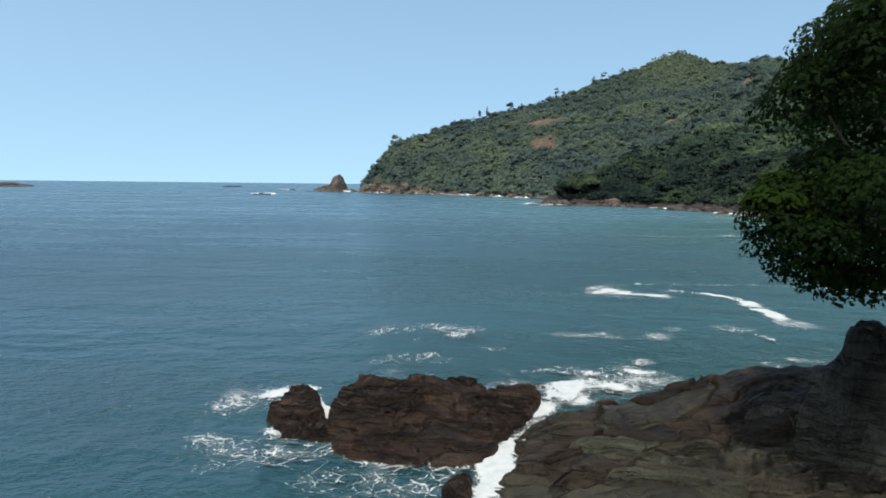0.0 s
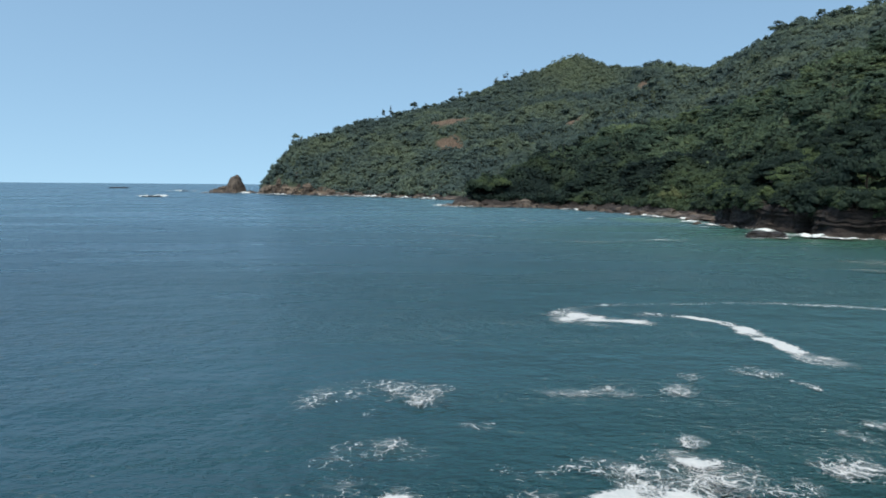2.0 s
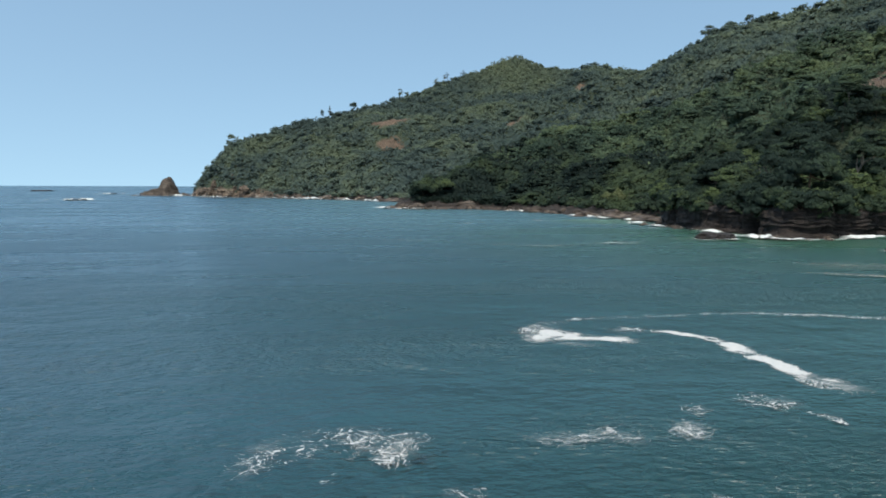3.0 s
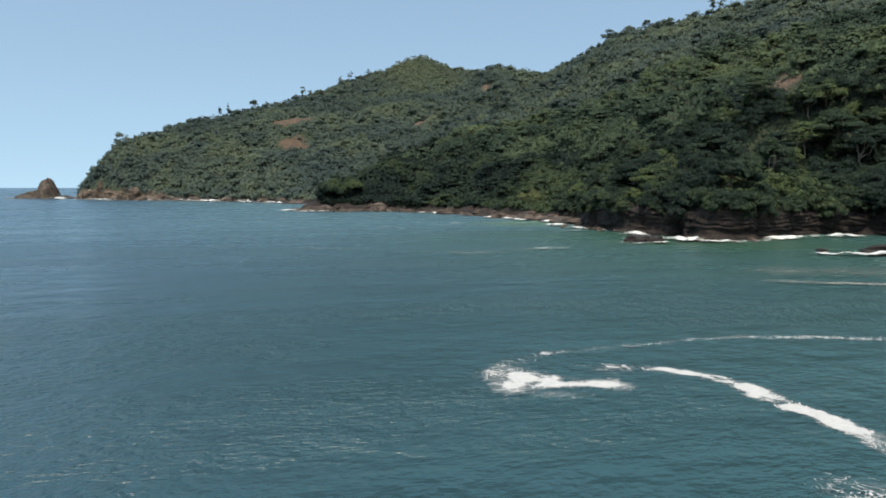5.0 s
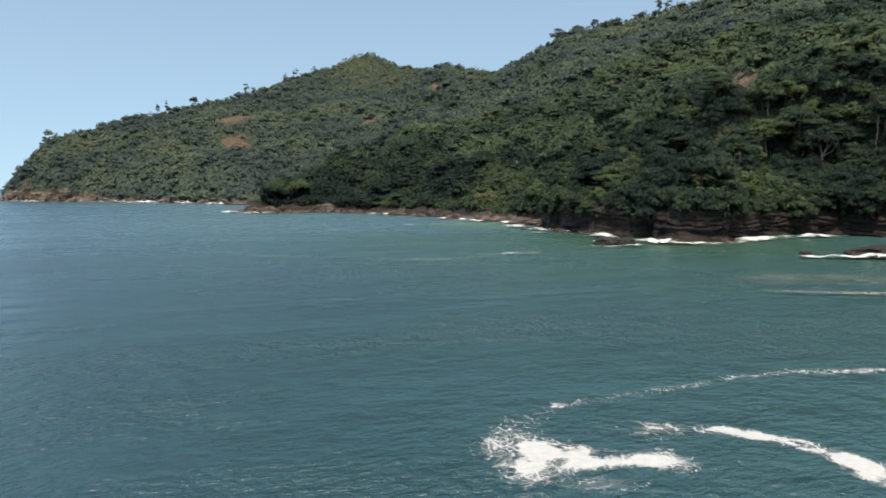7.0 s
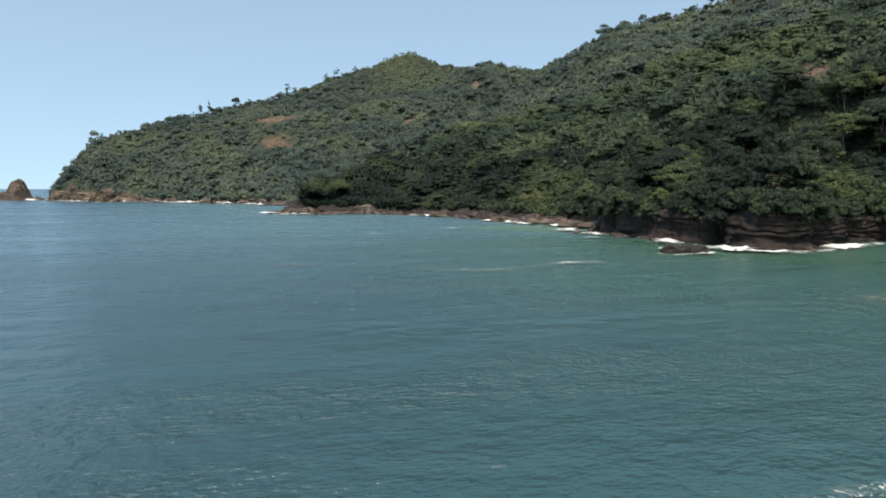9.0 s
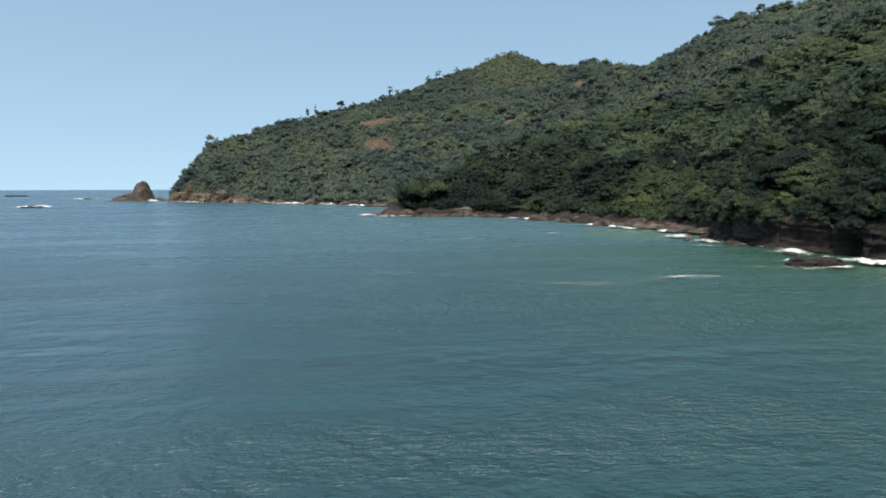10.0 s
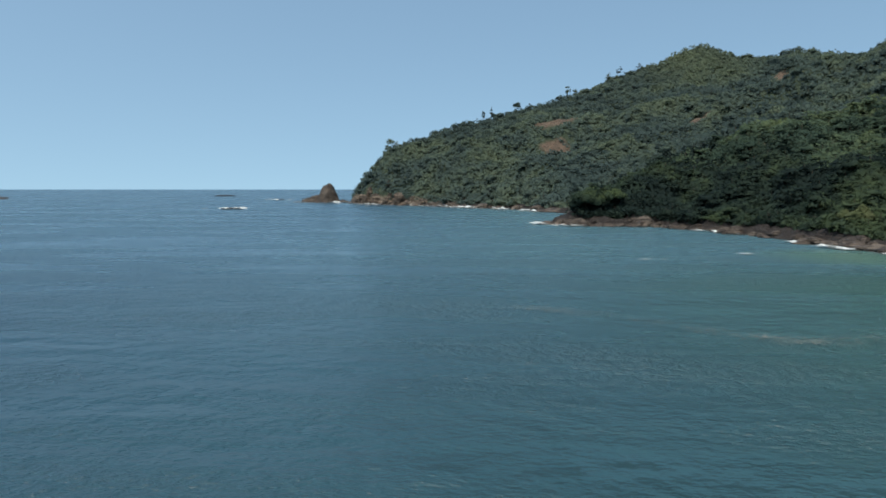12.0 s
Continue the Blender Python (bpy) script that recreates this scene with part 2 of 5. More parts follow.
def make_foam(name, light, dark, scale):
    m, nt, sh, out = material(name)
    at = node(nt, "ShaderNodeAttribute", attribute_name="cover").outputs["Fac"]
    p = position(nt)
    warp = node(nt, "ShaderNodeTexNoise", {"Vector": p, "Scale": 0.8 * scale, "Detail": 4.0}).outputs["Color"]
    bent = mix(nt, 1.0, p, mix(nt, 1.0, warp, (1.7, 1.7, 0.0), "MULTIPLY"), "ADD")
    # threads of lace at two sizes, and broad blots
    total = math_node(nt, "MULTIPLY", math_node(nt, "SUBTRACT", grain(nt, p, 0.50 * scale, 8.0, 0.68), 0.5), 2.0)
    for size, share, thin in ((1.3, 0.80, 0.085), (3.4, 0.70, 0.12)):
        c = node(nt, "ShaderNodeTexVoronoi", {"Vector": bent, "Scale": size * scale}, feature="DISTANCE_TO_EDGE").outputs["Distance"]
        thread = node(nt, "ShaderNodeMapRange", {"Value": c, "From Min": thin, "From Max": 0.0}).outputs[0]
        total = math_node(nt, "ADD", total, math_node(nt, "MULTIPLY", math_node(nt, "POWER", thread, 2.0), share))
    fleck = math_node(nt, "MULTIPLY", math_node(nt, "SUBTRACT", grain(nt, p, 4.5 * scale, 5.0, 0.7), 0.5), 1.3)
    total = math_node(nt, "ADD", math_node(nt, "ADD", total, fleck), math_node(nt, "SUBTRACT", math_node(nt, "MULTIPLY", at, 2.4), 1.58))
    total = math_node(nt, "ADD", total, math_node(nt, "MULTIPLY", math_node(nt, "MAXIMUM", math_node(nt, "SUBTRACT", at, 0.72), 0.0), 2.2))
    alpha = node(nt, "ShaderNodeMapRange", {"Value": total, "From Min": 0.02, "From Max": 0.78}).outputs[0]
    # thin milky water between the threads
    milk = math_node(nt, "ADD", math_node(nt, "MULTIPLY", at, 0.8), math_node(nt, "MULTIPLY", math_node(nt, "SUBTRACT", grain(nt, bent, 0.7 * scale, 6.0, 0.65), 0.5), 1.6))
    alpha = math_node(nt, "MAXIMUM", alpha, node(nt, "ShaderNodeMapRange", {"Value": milk, "From Min": 0.38, "From Max": 1.05, "To Min": 0.0, "To Max": 0.34}).outputs[0])
    edge = node(nt, "ShaderNodeMapRange", {"Value": at, "From Min": 0.02, "From Max": 0.15}).outputs[0]
    nt.links.new(math_node(nt, "MULTIPLY", math_node(nt, "MULTIPLY", alpha, edge), 0.93), sh.inputs["Alpha"])
    nt.links.new(ramp(nt, grain(nt, p, 2.5 * scale, 6.0, 0.7), [(0.3, dark), (0.65, light)]), sh.inputs["Base Color"])
    sh.inputs["Roughness"].default_value = 0.9
    relief(nt, sh, grain(nt, p, 5.0 * scale, 5.0), 0.06)
    return m


def make_rock(name, colours, bands, wet=0.35, lichen=0.0, block=0.0, scale=1.0, depth=0.30, seamy=0.8, shine=0.35):
    """Layered coastal rock: colour by large stains, strata and fine grain."""
    m, nt, sh, out = material(name)
    p = position(nt)
    big = grain(nt, p, 0.35 * scale, 6.0, 0.62)
    col = ramp(nt, big, [(0.30, colours[0]), (0.5, colours[1]), (0.70, colours[2])])
    if block:
        b = node(nt, "ShaderNodeAttribute", attribute_name="block").outputs["Fac"]
        col = mix(nt, math_node(nt, "MULTIPLY", b, block), col, colours[3])
    layer = grain(nt, position(nt, (0.25, 0.25, 3.2)), 1.3 * scale, 6.0, 0.65)
    col = mix(nt, bands, col, ramp(nt, layer, [(0.36, grey(0.22)), (0.5, grey(0.85)), (0.66, grey(1.75))]), "MULTIPLY")
    # dark seams that follow the bedding
    vein = grain(nt, position(nt, (0.18, 0.5, 2.2), 12), 0.95 * scale, 5.0, 0.55)
    seam = node(nt, "ShaderNodeMapRange", {"Value": math_node(nt, "ABSOLUTE", math_node(nt, "SUBTRACT", vein, 0.5)), "From Min": 0.004, "From Max": 0.030}).outputs[0]
    # straight joints that break it into slabs, open in places
    bent = mix(nt, 1.0, position(nt, (0.55, 1.0, 1.6), 14), mix(nt, 1.0, node(nt, "ShaderNodeTexNoise", {"Vector": p, "Scale": 1.6 * scale, "Detail": 3.0}).outputs["Color"], (0.16, 0.16, 0.10), "MULTIPLY"), "ADD")
    joint = node(nt, "ShaderNodeTexVoronoi", {"Vector": bent, "Scale": 0.50 * scale}, feature="DISTANCE_TO_EDGE").outputs["Distance"]
    shut = node(nt, "ShaderNodeMapRange", {"Value": grain(nt, p, 0.6 * scale, 3.0), "From Min": 0.42, "From Max": 0.54, "To Min": 0.0, "To Max": 0.95}).outputs[0]
    seam2 = math_node(nt, "MAXIMUM", node(nt, "ShaderNodeMapRange", {"Value": joint, "From Min": 0.008, "From Max": 0.030}).outputs[0], shut)
    seams = math_node(nt, "MULTIPLY", seam, seam2)
    col = mix(nt, seam, mix(nt, seamy * 0.6, col, (0.006, 0.004, 0.003)), col)
    col = mix(nt, seam2, mix(nt, 0.85, col, (0.005, 0.003, 0.002)), col)
    fine = grain(nt, p, 9.0 * scale, 8.0, 0.72)
    col = mix(nt, 0.75, col, ramp(nt, fine, [(0.32, grey(0.45)), (0.68, grey(1.5))]), "MULTIPLY")
    if lichen:
        spots = node(nt, "ShaderNodeMapRange", {"Value": grain(nt, p, 1.7 * scale, 9.0, 0.75), "From Min": 0.56, "From Max": 0.66}).outputs[0]
        col = mix(nt, math_node(nt, "MULTIPLY", spots, lichen), col, (0.12, 0.11, 0.085))
    nt.links.new(col, sh.inputs["Base Color"])
    sh.inputs["Specular IOR Level"].default_value = shine
    nt.links.new(ramp(nt, grain(nt, p, 0.8 * scale, 4.0), [(0.35, grey(wet)), (0.65, grey(0.85))]), sh.inputs["Roughness"])
    h = math_node(nt, "ADD", math_node(nt, "MULTIPLY", layer, 0.7), math_node(nt, "ADD", math_node(nt, "MULTIPLY", grain(nt, p, 2.6 * scale, 9.0, 0.7), 0.7), math_node(nt, "ADD", math_node(nt, "MULTIPLY", fine, 0.22), math_node(nt, "MULTIPLY", seams, 0.4))))
    relief(nt, sh, h, depth / scale, 1.0)
    return m


def make_leaf(name, low, mid, high, patch=0.09, by_object=False, scrub=False, sheen=0.12):
    m, nt, sh, out = material(name)
    p = position(nt)
    n1 = grain(nt, p, patch, 2.0, 0.5)
    island = node(nt, "ShaderNodeNewGeometry").outputs["Random Per Island"]
    f = math_node(nt, "ADD", math_node(nt, "MULTIPLY", n1, 0.75), math_node(nt, "MULTIPLY", island, 0.13))
    if by_object:
        own = node(nt, "ShaderNodeObjectInfo").outputs["Random"]
        f = math_node(nt, "ADD", math_node(nt, "MULTIPLY", f, 0.6), math_node(nt, "MULTIPLY", math_node(nt, "POWER", own, 2.2), 0.50))
    f2 = math_node(nt, "ADD", f, math_node(nt, "MULTIPLY", math_node(nt, "SUBTRACT", grain(nt, p, patch * 0.2, 4.0), 0.5), 2.1))
    col = ramp(nt, f2, [(0.25, low), (0.50, mid), (0.78, high)])
    if scrub:
        g = node(nt, "ShaderNodeNewGeometry").outputs["Position"]
        far = node(nt, "ShaderNodeVectorMath", {0: g, 1: (212.0, 905.0, 165.0)}, operation="DISTANCE").outputs["Value"]
        near_peak = node(nt, "ShaderNodeMapRange", {"Value": far, "From Min": 95.0, "From Max": 20.0}).outputs[0]
        col = mix(nt, math_node(nt, "MULTIPLY", near_peak, 0.6), col, (0.142, 0.168, 0.094))
    nt.links.new(col, sh.inputs["Base Color"])
    sh.inputs["Roughness"].default_value = 0.75
    sh.inputs["Specular IOR Level"].default_value = sheen
    tr = node(nt, "ShaderNodeBsdfTranslucent", {"Color": col})
    ms = node(nt, "ShaderNodeMixShader", {0: 0.48, 1: sh.outputs[0], 2: tr.outputs[0]})
    nt.links.new(ms.outputs[0], out.inputs["Surface"])
    return m


def make_bark(name, a, b):
    m, nt, sh, out = material(name)
    p = position(nt, (1, 1, 0.25))
    f = grain(nt, p, 6.0, 6.0, 0.7)
    nt.links.new(ramp(nt, f, [(0.3, a), (0.7, b)]), sh.inputs["Base Color"])
    sh.inputs["Roughness"].default_value = 0.9
    relief(nt, sh, f, 0.05)
    return m


# bare ground of the hill: rock low down and where it is steep, leaf litter and scrub above, red earth in the slips
SLIPS = [(46, 742, 24, 13), (45, 694, 17, 7), (158, 662, 9, 6), (186, 246, 12, 15), (268, 797, 7, 7)]


def make_hill():
    m, nt, sh, out = material("hill_ground")
    p = position(nt)
    g = node(nt, "ShaderNodeNewGeometry")
    scrub = grain(nt, p, 0.33, 9.0, 0.66)
    litter = ramp(nt, scrub, [(0.3, (0.018, 0.030, 0.016)), (0.5, (0.038, 0.058, 0.030)), (0.7, (0.070, 0.092, 0.045))])
    slip = None
    wob = math_node(nt, "MULTIPLY", math_node(nt, "SUBTRACT", grain(nt, p, 0.09, 5.0, 0.65), 0.5), 1.6)
    for x, y, rx, ry in SLIPS:
        off = node(nt, "ShaderNodeVectorMath", {0: g.outputs["Position"], 1: (x, y, 0)}, operation="SUBTRACT").outputs[0]
        off = node(nt, "ShaderNodeVectorMath", {0: off, 1: (1 / rx, 1 / ry, 0)}, operation="MULTIPLY").outputs[0]
        far = node(nt, "ShaderNodeVectorMath", {0: off}, operation="LENGTH").outputs["Value"]
        one = node(nt, "ShaderNodeMapRange", {"Value": math_node(nt, "ADD", far, wob), "From Min": 1.15, "From Max": 0.75}).outputs[0]
        slip = one if slip is None else math_node(nt, "MAXIMUM", slip, one)
    earth = ramp(nt, grain(nt, p, 0.3, 7.0, 0.65), [(0.3, (0.085, 0.062, 0.042)), (0.6, (0.16, 0.105, 0.072)), (0.75, (0.22, 0.16, 0.115))])
    col = mix(nt, slip, litter, earth)
    # cliff rock by height above the sea and by slope
    z = node(nt, "ShaderNodeSeparateXYZ", {0: g.outputs["Position"]})
    low = node(nt, "ShaderNodeMapRange", {"Value": math_node(nt, "ADD", z.outputs["Z"], math_node(nt, "MULTIPLY", grain(nt, p, 0.12, 5.0), -9.0)), "From Min": 4.5, "From Max": 1.0}).outputs[0]
    strata = grain(nt, position(nt, (0.12, 0.12, 1.8)), 0.9, 7.0, 0.68)
    dark = ramp(nt, strata, [(0.32, (0.014, 0.010, 0.008)), (0.5, (0.032, 0.022, 0.018)), (0.70, (0.062, 0.046, 0.036))])
    tan = ramp(nt, strata, [(0.32, (0.055, 0.042, 0.034)), (0.5, (0.165, 0.122, 0.090)), (0.70, (0.33, 0.265, 0.20))])
    far_end = node(nt, "ShaderNodeMapRange", {"Value": z.outputs["Y"], "From Min": 555.0, "From Max": 650.0}).outputs[0]
    col = mix(nt, low, col, mix(nt, far_end, dark, tan))
    nt.links.new(col, sh.inputs["Base Color"])
    sh.inputs["Roughness"].default_value = 0.85
    relief(nt, sh, math_node(nt, "ADD", math_node(nt, "ADD", math_node(nt, "MULTIPLY", strata, 0.5), math_node(nt, "MULTIPLY", scrub, 1.6)), math_node(nt, "MULTIPLY", grain(nt, p, 1.1, 8.0, 0.7), 0.5)), 2.6)
    return m


WATER = make_water()
FOAM = make_foam("sea_foam", (0.52, 0.52, 0.52), (0.38, 0.41, 0.42), 1.0)
FOAM_FAR = make_foam("surf_foam", (0.68, 0.69, 0.68), (0.42, 0.47, 0.48), 0.5)
SCUM = make_foam("brown_scum", (0.33, 0.31, 0.27), (0.20, 0.19, 0.165), 0.7)
DARK_ROCK = make_rock("wet_brown_rock", [(0.0075, 0.0038, 0.0026), (0.0205, 0.0108, 0.0072), (0.056, 0.032, 0.0215), (0.084, 0.054, 0.038)], 0.95, 0.4, 0.30, block=0.50, depth=0.48, seamy=0.40, shine=0.15)
SLAB_ROCK = make_rock("olive_slab_rock", [(0.0070, 0.0036, 0.0024), (0.0170, 0.0098, 0.0060), (0.029, 0.020, 0.0130), (0.044, 0.044, 0.031)], 0.60, 0.55, 0.10, block=0.85, depth=0.18, seamy=0.40, shine=0.18)
BANK_ROCK = make_rock("mossy_bank_rock", [(0.026, 0.021, 0.016), (0.056, 0.048, 0.038), (0.115, 0.102, 0.080)], 0.2, 0.6, 0.25, depth=0.4, shine=0.12)
BLACK_ROCK = make_rock("wet_black_rock", [(0.012, 0.010, 0.010), (0.030, 0.024, 0.022), (0.065, 0.052, 0.045)], 0.7, 0.25, 0.0, scale=0.6)
SHORE_ROCK = make_rock("shore_boulder_rock", [(0.034, 0.025, 0.020), (0.085, 0.063, 0.049), (0.18, 0.145, 0.115)], 0.8, 0.4, 0.3, scale=0.4)
TAN_ROCK = make_rock("tan_cliff_rock", [(0.065, 0.048, 0.037), (0.160, 0.120, 0.090), (0.30, 0.238, 0.182)], 1.0, 0.6, 0.0, scale=0.25, depth=0.5)
CRAG_ROCK = make_rock("dark_cliff_rock", [(0.011, 0.008, 0.007), (0.026, 0.018, 0.015), (0.056, 0.040, 0.032)], 0.8, 0.5, 0.25, scale=0.45)
HILL = make_hill()
# haze is put into the wood leaf colours as blue, most strongly far off
LEAF_HAZY = make_leaf("hazy_wood_leaves", (0.068, 0.100, 0.094), (0.090, 0.126, 0.106), (0.130, 0.165, 0.112), 0.085, scrub=True)
LEAF_NEAR = make_leaf("bluff_wood_leaves", (0.026, 0.044, 0.036), (0.052, 0.080, 0.051), (0.104, 0.142, 0.064), 0.16, True)
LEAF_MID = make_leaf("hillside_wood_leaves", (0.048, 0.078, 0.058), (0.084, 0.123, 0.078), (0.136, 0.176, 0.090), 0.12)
# leaves of the low slope, with its shade put into their colour
LEAF_SHADED = make_leaf("shaded_wood_leaves", (0.020, 0.035, 0.031), (0.037, 0.059, 0.043), (0.074, 0.105, 0.055), 0.14)
# shore tree: shade put into the leaf colour, and light into the branch tip
LEAF_HERO = make_leaf("shaded_tree_leaves", (0.009, 0.018, 0.005), (0.018, 0.035, 0.009), (0.040, 0.068, 0.016), 0.5, sheen=0.05)
LEAF_TIP = make_leaf("lit_tip_leaves", (0.018, 0.036, 0.006), (0.036, 0.064, 0.011), (0.070, 0.105, 0.020), 0.5, sheen=0.05)
LEAF_DRY = make_leaf("pale_tree_leaves", (0.06, 0.08, 0.04), (0.10, 0.125, 0.06), (0.16, 0.18, 0.09), 0.3)
BARK = make_bark("brown_bark", (0.035, 0.024, 0.016), (0.11, 0.080, 0.055))
PALE_BARK = make_bark("pale_bark", (0.085, 0.070, 0.054), (0.20, 0.175, 0.14))

# ---- sea ----
edges = np.concatenate([[-6000], np.linspace(-2000, 2000, 9), [6000]])
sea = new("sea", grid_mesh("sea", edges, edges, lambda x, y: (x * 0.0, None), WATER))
tagged(sea, "blue-green sea with small choppy waves reaching the horizon", "sea", kind="structure")

# ---- hill ----
SHORE = [(-120, 835), (-160, 775), (-154, 735), (-148, 712), (-116, 655), (-72, 622), (-26, 573), (8, 535), (30, 493), (50, 440), (40, 385), (24, 356), (34, 341),
         (60, 338), (74, 318), (86, 282), (91, 252), (97, 236), (99, 220), (97, 205), (96, 192), (97, 178), (99, 165), (101, 156), (105, 154), (113, 160), (134, 164), (146, 150), (148, 128),
         (138, 92), (100, 62), (60, 38), (30, 24), (25, 5), (24, -40), (80, -70), (300, 0), (560, 200), (620, 600), (560, 950), (360, 1090), (100, 1070), (-40, 960)]
RIDGE_FAR = [(-138, 752, 24), (-122, 759, 46), (-92, 774, 59), (-55, 793, 74), (-17, 812, 86), (16, 829, 96), (49, 846, 105), (82, 863, 118), (118, 882, 135),
             (170, 908, 155), (201, 923, 171), (226, 936, 180), (257, 920, 165), (284, 906, 159), (316, 889, 162), (368, 862, 153)]
SPUR = [(30, 352, 3), (50, 366, 9), (77, 387, 25), (104, 422, 31), (137, 461, 40), (191, 525, 58), (250, 592, 86)]
RIDGE_NEAR = [(319, 669, 134), (340, 645, 147), (354, 630, 156), (386, 594, 160), (420, 555, 166), (470, 480, 186), (500, 390, 196), (500, 290, 192), (470, 180, 180)]


def inland(x, y):
    d, _ = polyline(x, y, SHORE, True)
    return np.where(within(x, y, SHORE), d, -d)


def ground(x, y):
    """Height of the land, from its shore and its two ridges."""
    wob = 2.6 * fbm(x / 9.0, y / 9.0, 0.0, 3, 5) * smooth(1500, 200, y)
    ds = inland(x, y) + wob
    far, hf = polyline(x, y, RIDGE_FAR)
    near, hn = polyline(x, y, RIDGE_NEAR)
    dp = np.maximum(ds, 0.001)
    a = hf * (dp / (dp + far)) ** 0.72
    b = hn * (dp / (dp + near)) ** 1.14
    k = 12.0
    h = k * np.logaddexp(a / k, b / k) - k * math.log(2) * np.exp(-np.abs(a - b) / 40) * np.exp(-dp / 60)
    h = np.maximum(h - k * math.log(2) * np.exp(-dp / 25), 0)
    crest = smooth(0, 90, np.minimum(far, near)) * smooth(10, 70, dp)
    h = h + crest * (12 * fbm(x / 110, y / 110, 0.0, 3, 11) + 7 - 20 * np.abs(fbm(x / 75, y / 75, 0.0, 2, 23)) ** 0.8)
    out, hs = polyline(x, y, SPUR)
    hs = hs - 0.62 * out + 2.0 * vnoise(x / 22, y / 22, 0.0, 91)
    h = np.where(hs > h, hs + (h - hs) * 0.12, h) * smooth(-2, 12, dp) + h * (1 - smooth(-2, 12, dp))
    bluff = np.exp(-(((x - 95) / 45) ** 2 + ((y - 178) / 42) ** 2))
    cape = np.exp(-(((x + 120) / 80) ** 2 + ((y - 690) / 90) ** 2))
    cliff = 2.7 + 1.2 * vnoise(x / 7.0, y / 7.0, 0.0, 89) + 4.4 * bluff + (10.0 + 9.0 * vnoise(x / 12.0, y / 12.0, 0.0, 87)) * cape
    step = cliff * (0.55 * smooth(-0.4, 1.8, ds) + 0.45 * smooth(1.5, 5.0, ds))
    rough = 0.9 * fbm(x / 3.0, y / 3.0, 0.0, 3, 31) * smooth(-1, 2, ds) * smooth(40, 5, dp)
    lumps = 2.2 * fbm(x / 9.0, y / 9.0, 0.0, 2, 71) * smooth(225, 260, y) * smooth(6, 25, dp)
    return np.where(ds > -0.5, step + h + rough + lumps, np.maximum(ds * 0.8, -6.0))


def spaced(*runs):
    return np.unique(np.concatenate([np.arange(a, b + 1e-6, s) for a, b, s in runs]))


hill_x = spaced((-180, 60, 4), (60, 80, 2), (80, 145, 1), (145, 240, 4), (240, 640, 8))
hill_y = spaced((-80, 100, 6), (100, 225, 1), (225, 360, 2.5), (360, 960, 5), (960, 1110, 10))
hill = new("hillside", grid_mesh("hillside", hill_x, hill_y, lambda x, y: (ground(x, y), None), HILL, -3.0))
tagged(hill, "steep coastal hillside with dark rock cliffs and red earth slips", "hill", kind="structure")

# ---- trees ----
rng = np.random.default_rng(7)


def unit(v):
    return v / np.maximum(np.linalg.norm(v, axis=-1, keepdims=True), 1e-9)


def leaf_cloud(centres, radii, count, size, rng, droop=0.0, corners=4, shake=0.40, soft=0.75):
    """Leaf clumps lying on the upper and outer sides of a set of flattened lobes: vertices, faces and normals that follow the crown."""
    pick = rng.choice(len(centres), count, p=radii[:, 0] ** 2 / (radii[:, 0] ** 2).sum())
    d = unit(rng.normal(size=(count, 3)))
    d[:, 2] = np.where(d[:, 2] < -0.35, -d[:, 2], d[:, 2])
    depth = 1 - 0.35 * rng.random(count) ** 2
    p = centres[pick] + d * radii[pick] * depth[:, None]
    n = unit(d * (1, 1, 1.2) + rng.normal(size=(count, 3)) * shake + (0, 0, 0.25))
    t = unit(np.cross(n, rng.normal(size=(count, 3))))
    b = np.cross(n, t)
    s = (size * (0.6 + 0.8 * rng.random(count)))[:, None]
    a = (0.45 + 0.35 * rng.random(count))[:, None]
    if corners == 4:
        v = np.stack([p - t * s, p - b * s * a + n * s * 0.12, p + t * s - (0, 0, droop), p + b * s * a + n * s * 0.12], 1)
    else:
        v = np.stack([p - t * s, p + t * s * 0.6 - b * s * a * 1.3, p + t * s * 0.6 + b * s * a * 1.3], 1)
    whole = unit(p - centres.mean(0) + (0, 0, 1.5))
    lean = unit(n * (1 - soft) + soft * (0.45 * d + 0.35 * whole + (0, 0, 0.40)))
    return v.reshape(-1, 3), np.arange(count * corners).reshape(count, corners), np.repeat(lean, corners, 0)


ICO = bmesh.new()
bmesh.ops.create_icosphere(ICO, subdivisions=1, radius=1.0)
ICO_V = np.array([v.co[:] for v in ICO.verts])
ICO_F = np.array([[v.index for v in f.verts] for f in ICO.faces])
ICO.free()


def cores(centres, radii, rng, fill=0.86):
    """Lumpy low bodies inside the lobes, so that no crown can be seen through."""
    v = ICO_V[None] * radii[:, None] * fill * (1 + 0.28 * rng.normal(size=(len(centres), len(ICO_V), 1)).clip(-1.5, 1.5)) + centres[:, None]
    n = np.broadcast_to(unit(ICO_V + (0, 0, 0.5)), v.shape)
    return v.reshape(-1, 3), (ICO_F[None] + (np.arange(len(centres)) * len(ICO_V))[:, None, None]).reshape(-1, 3), n.reshape(-1, 3)


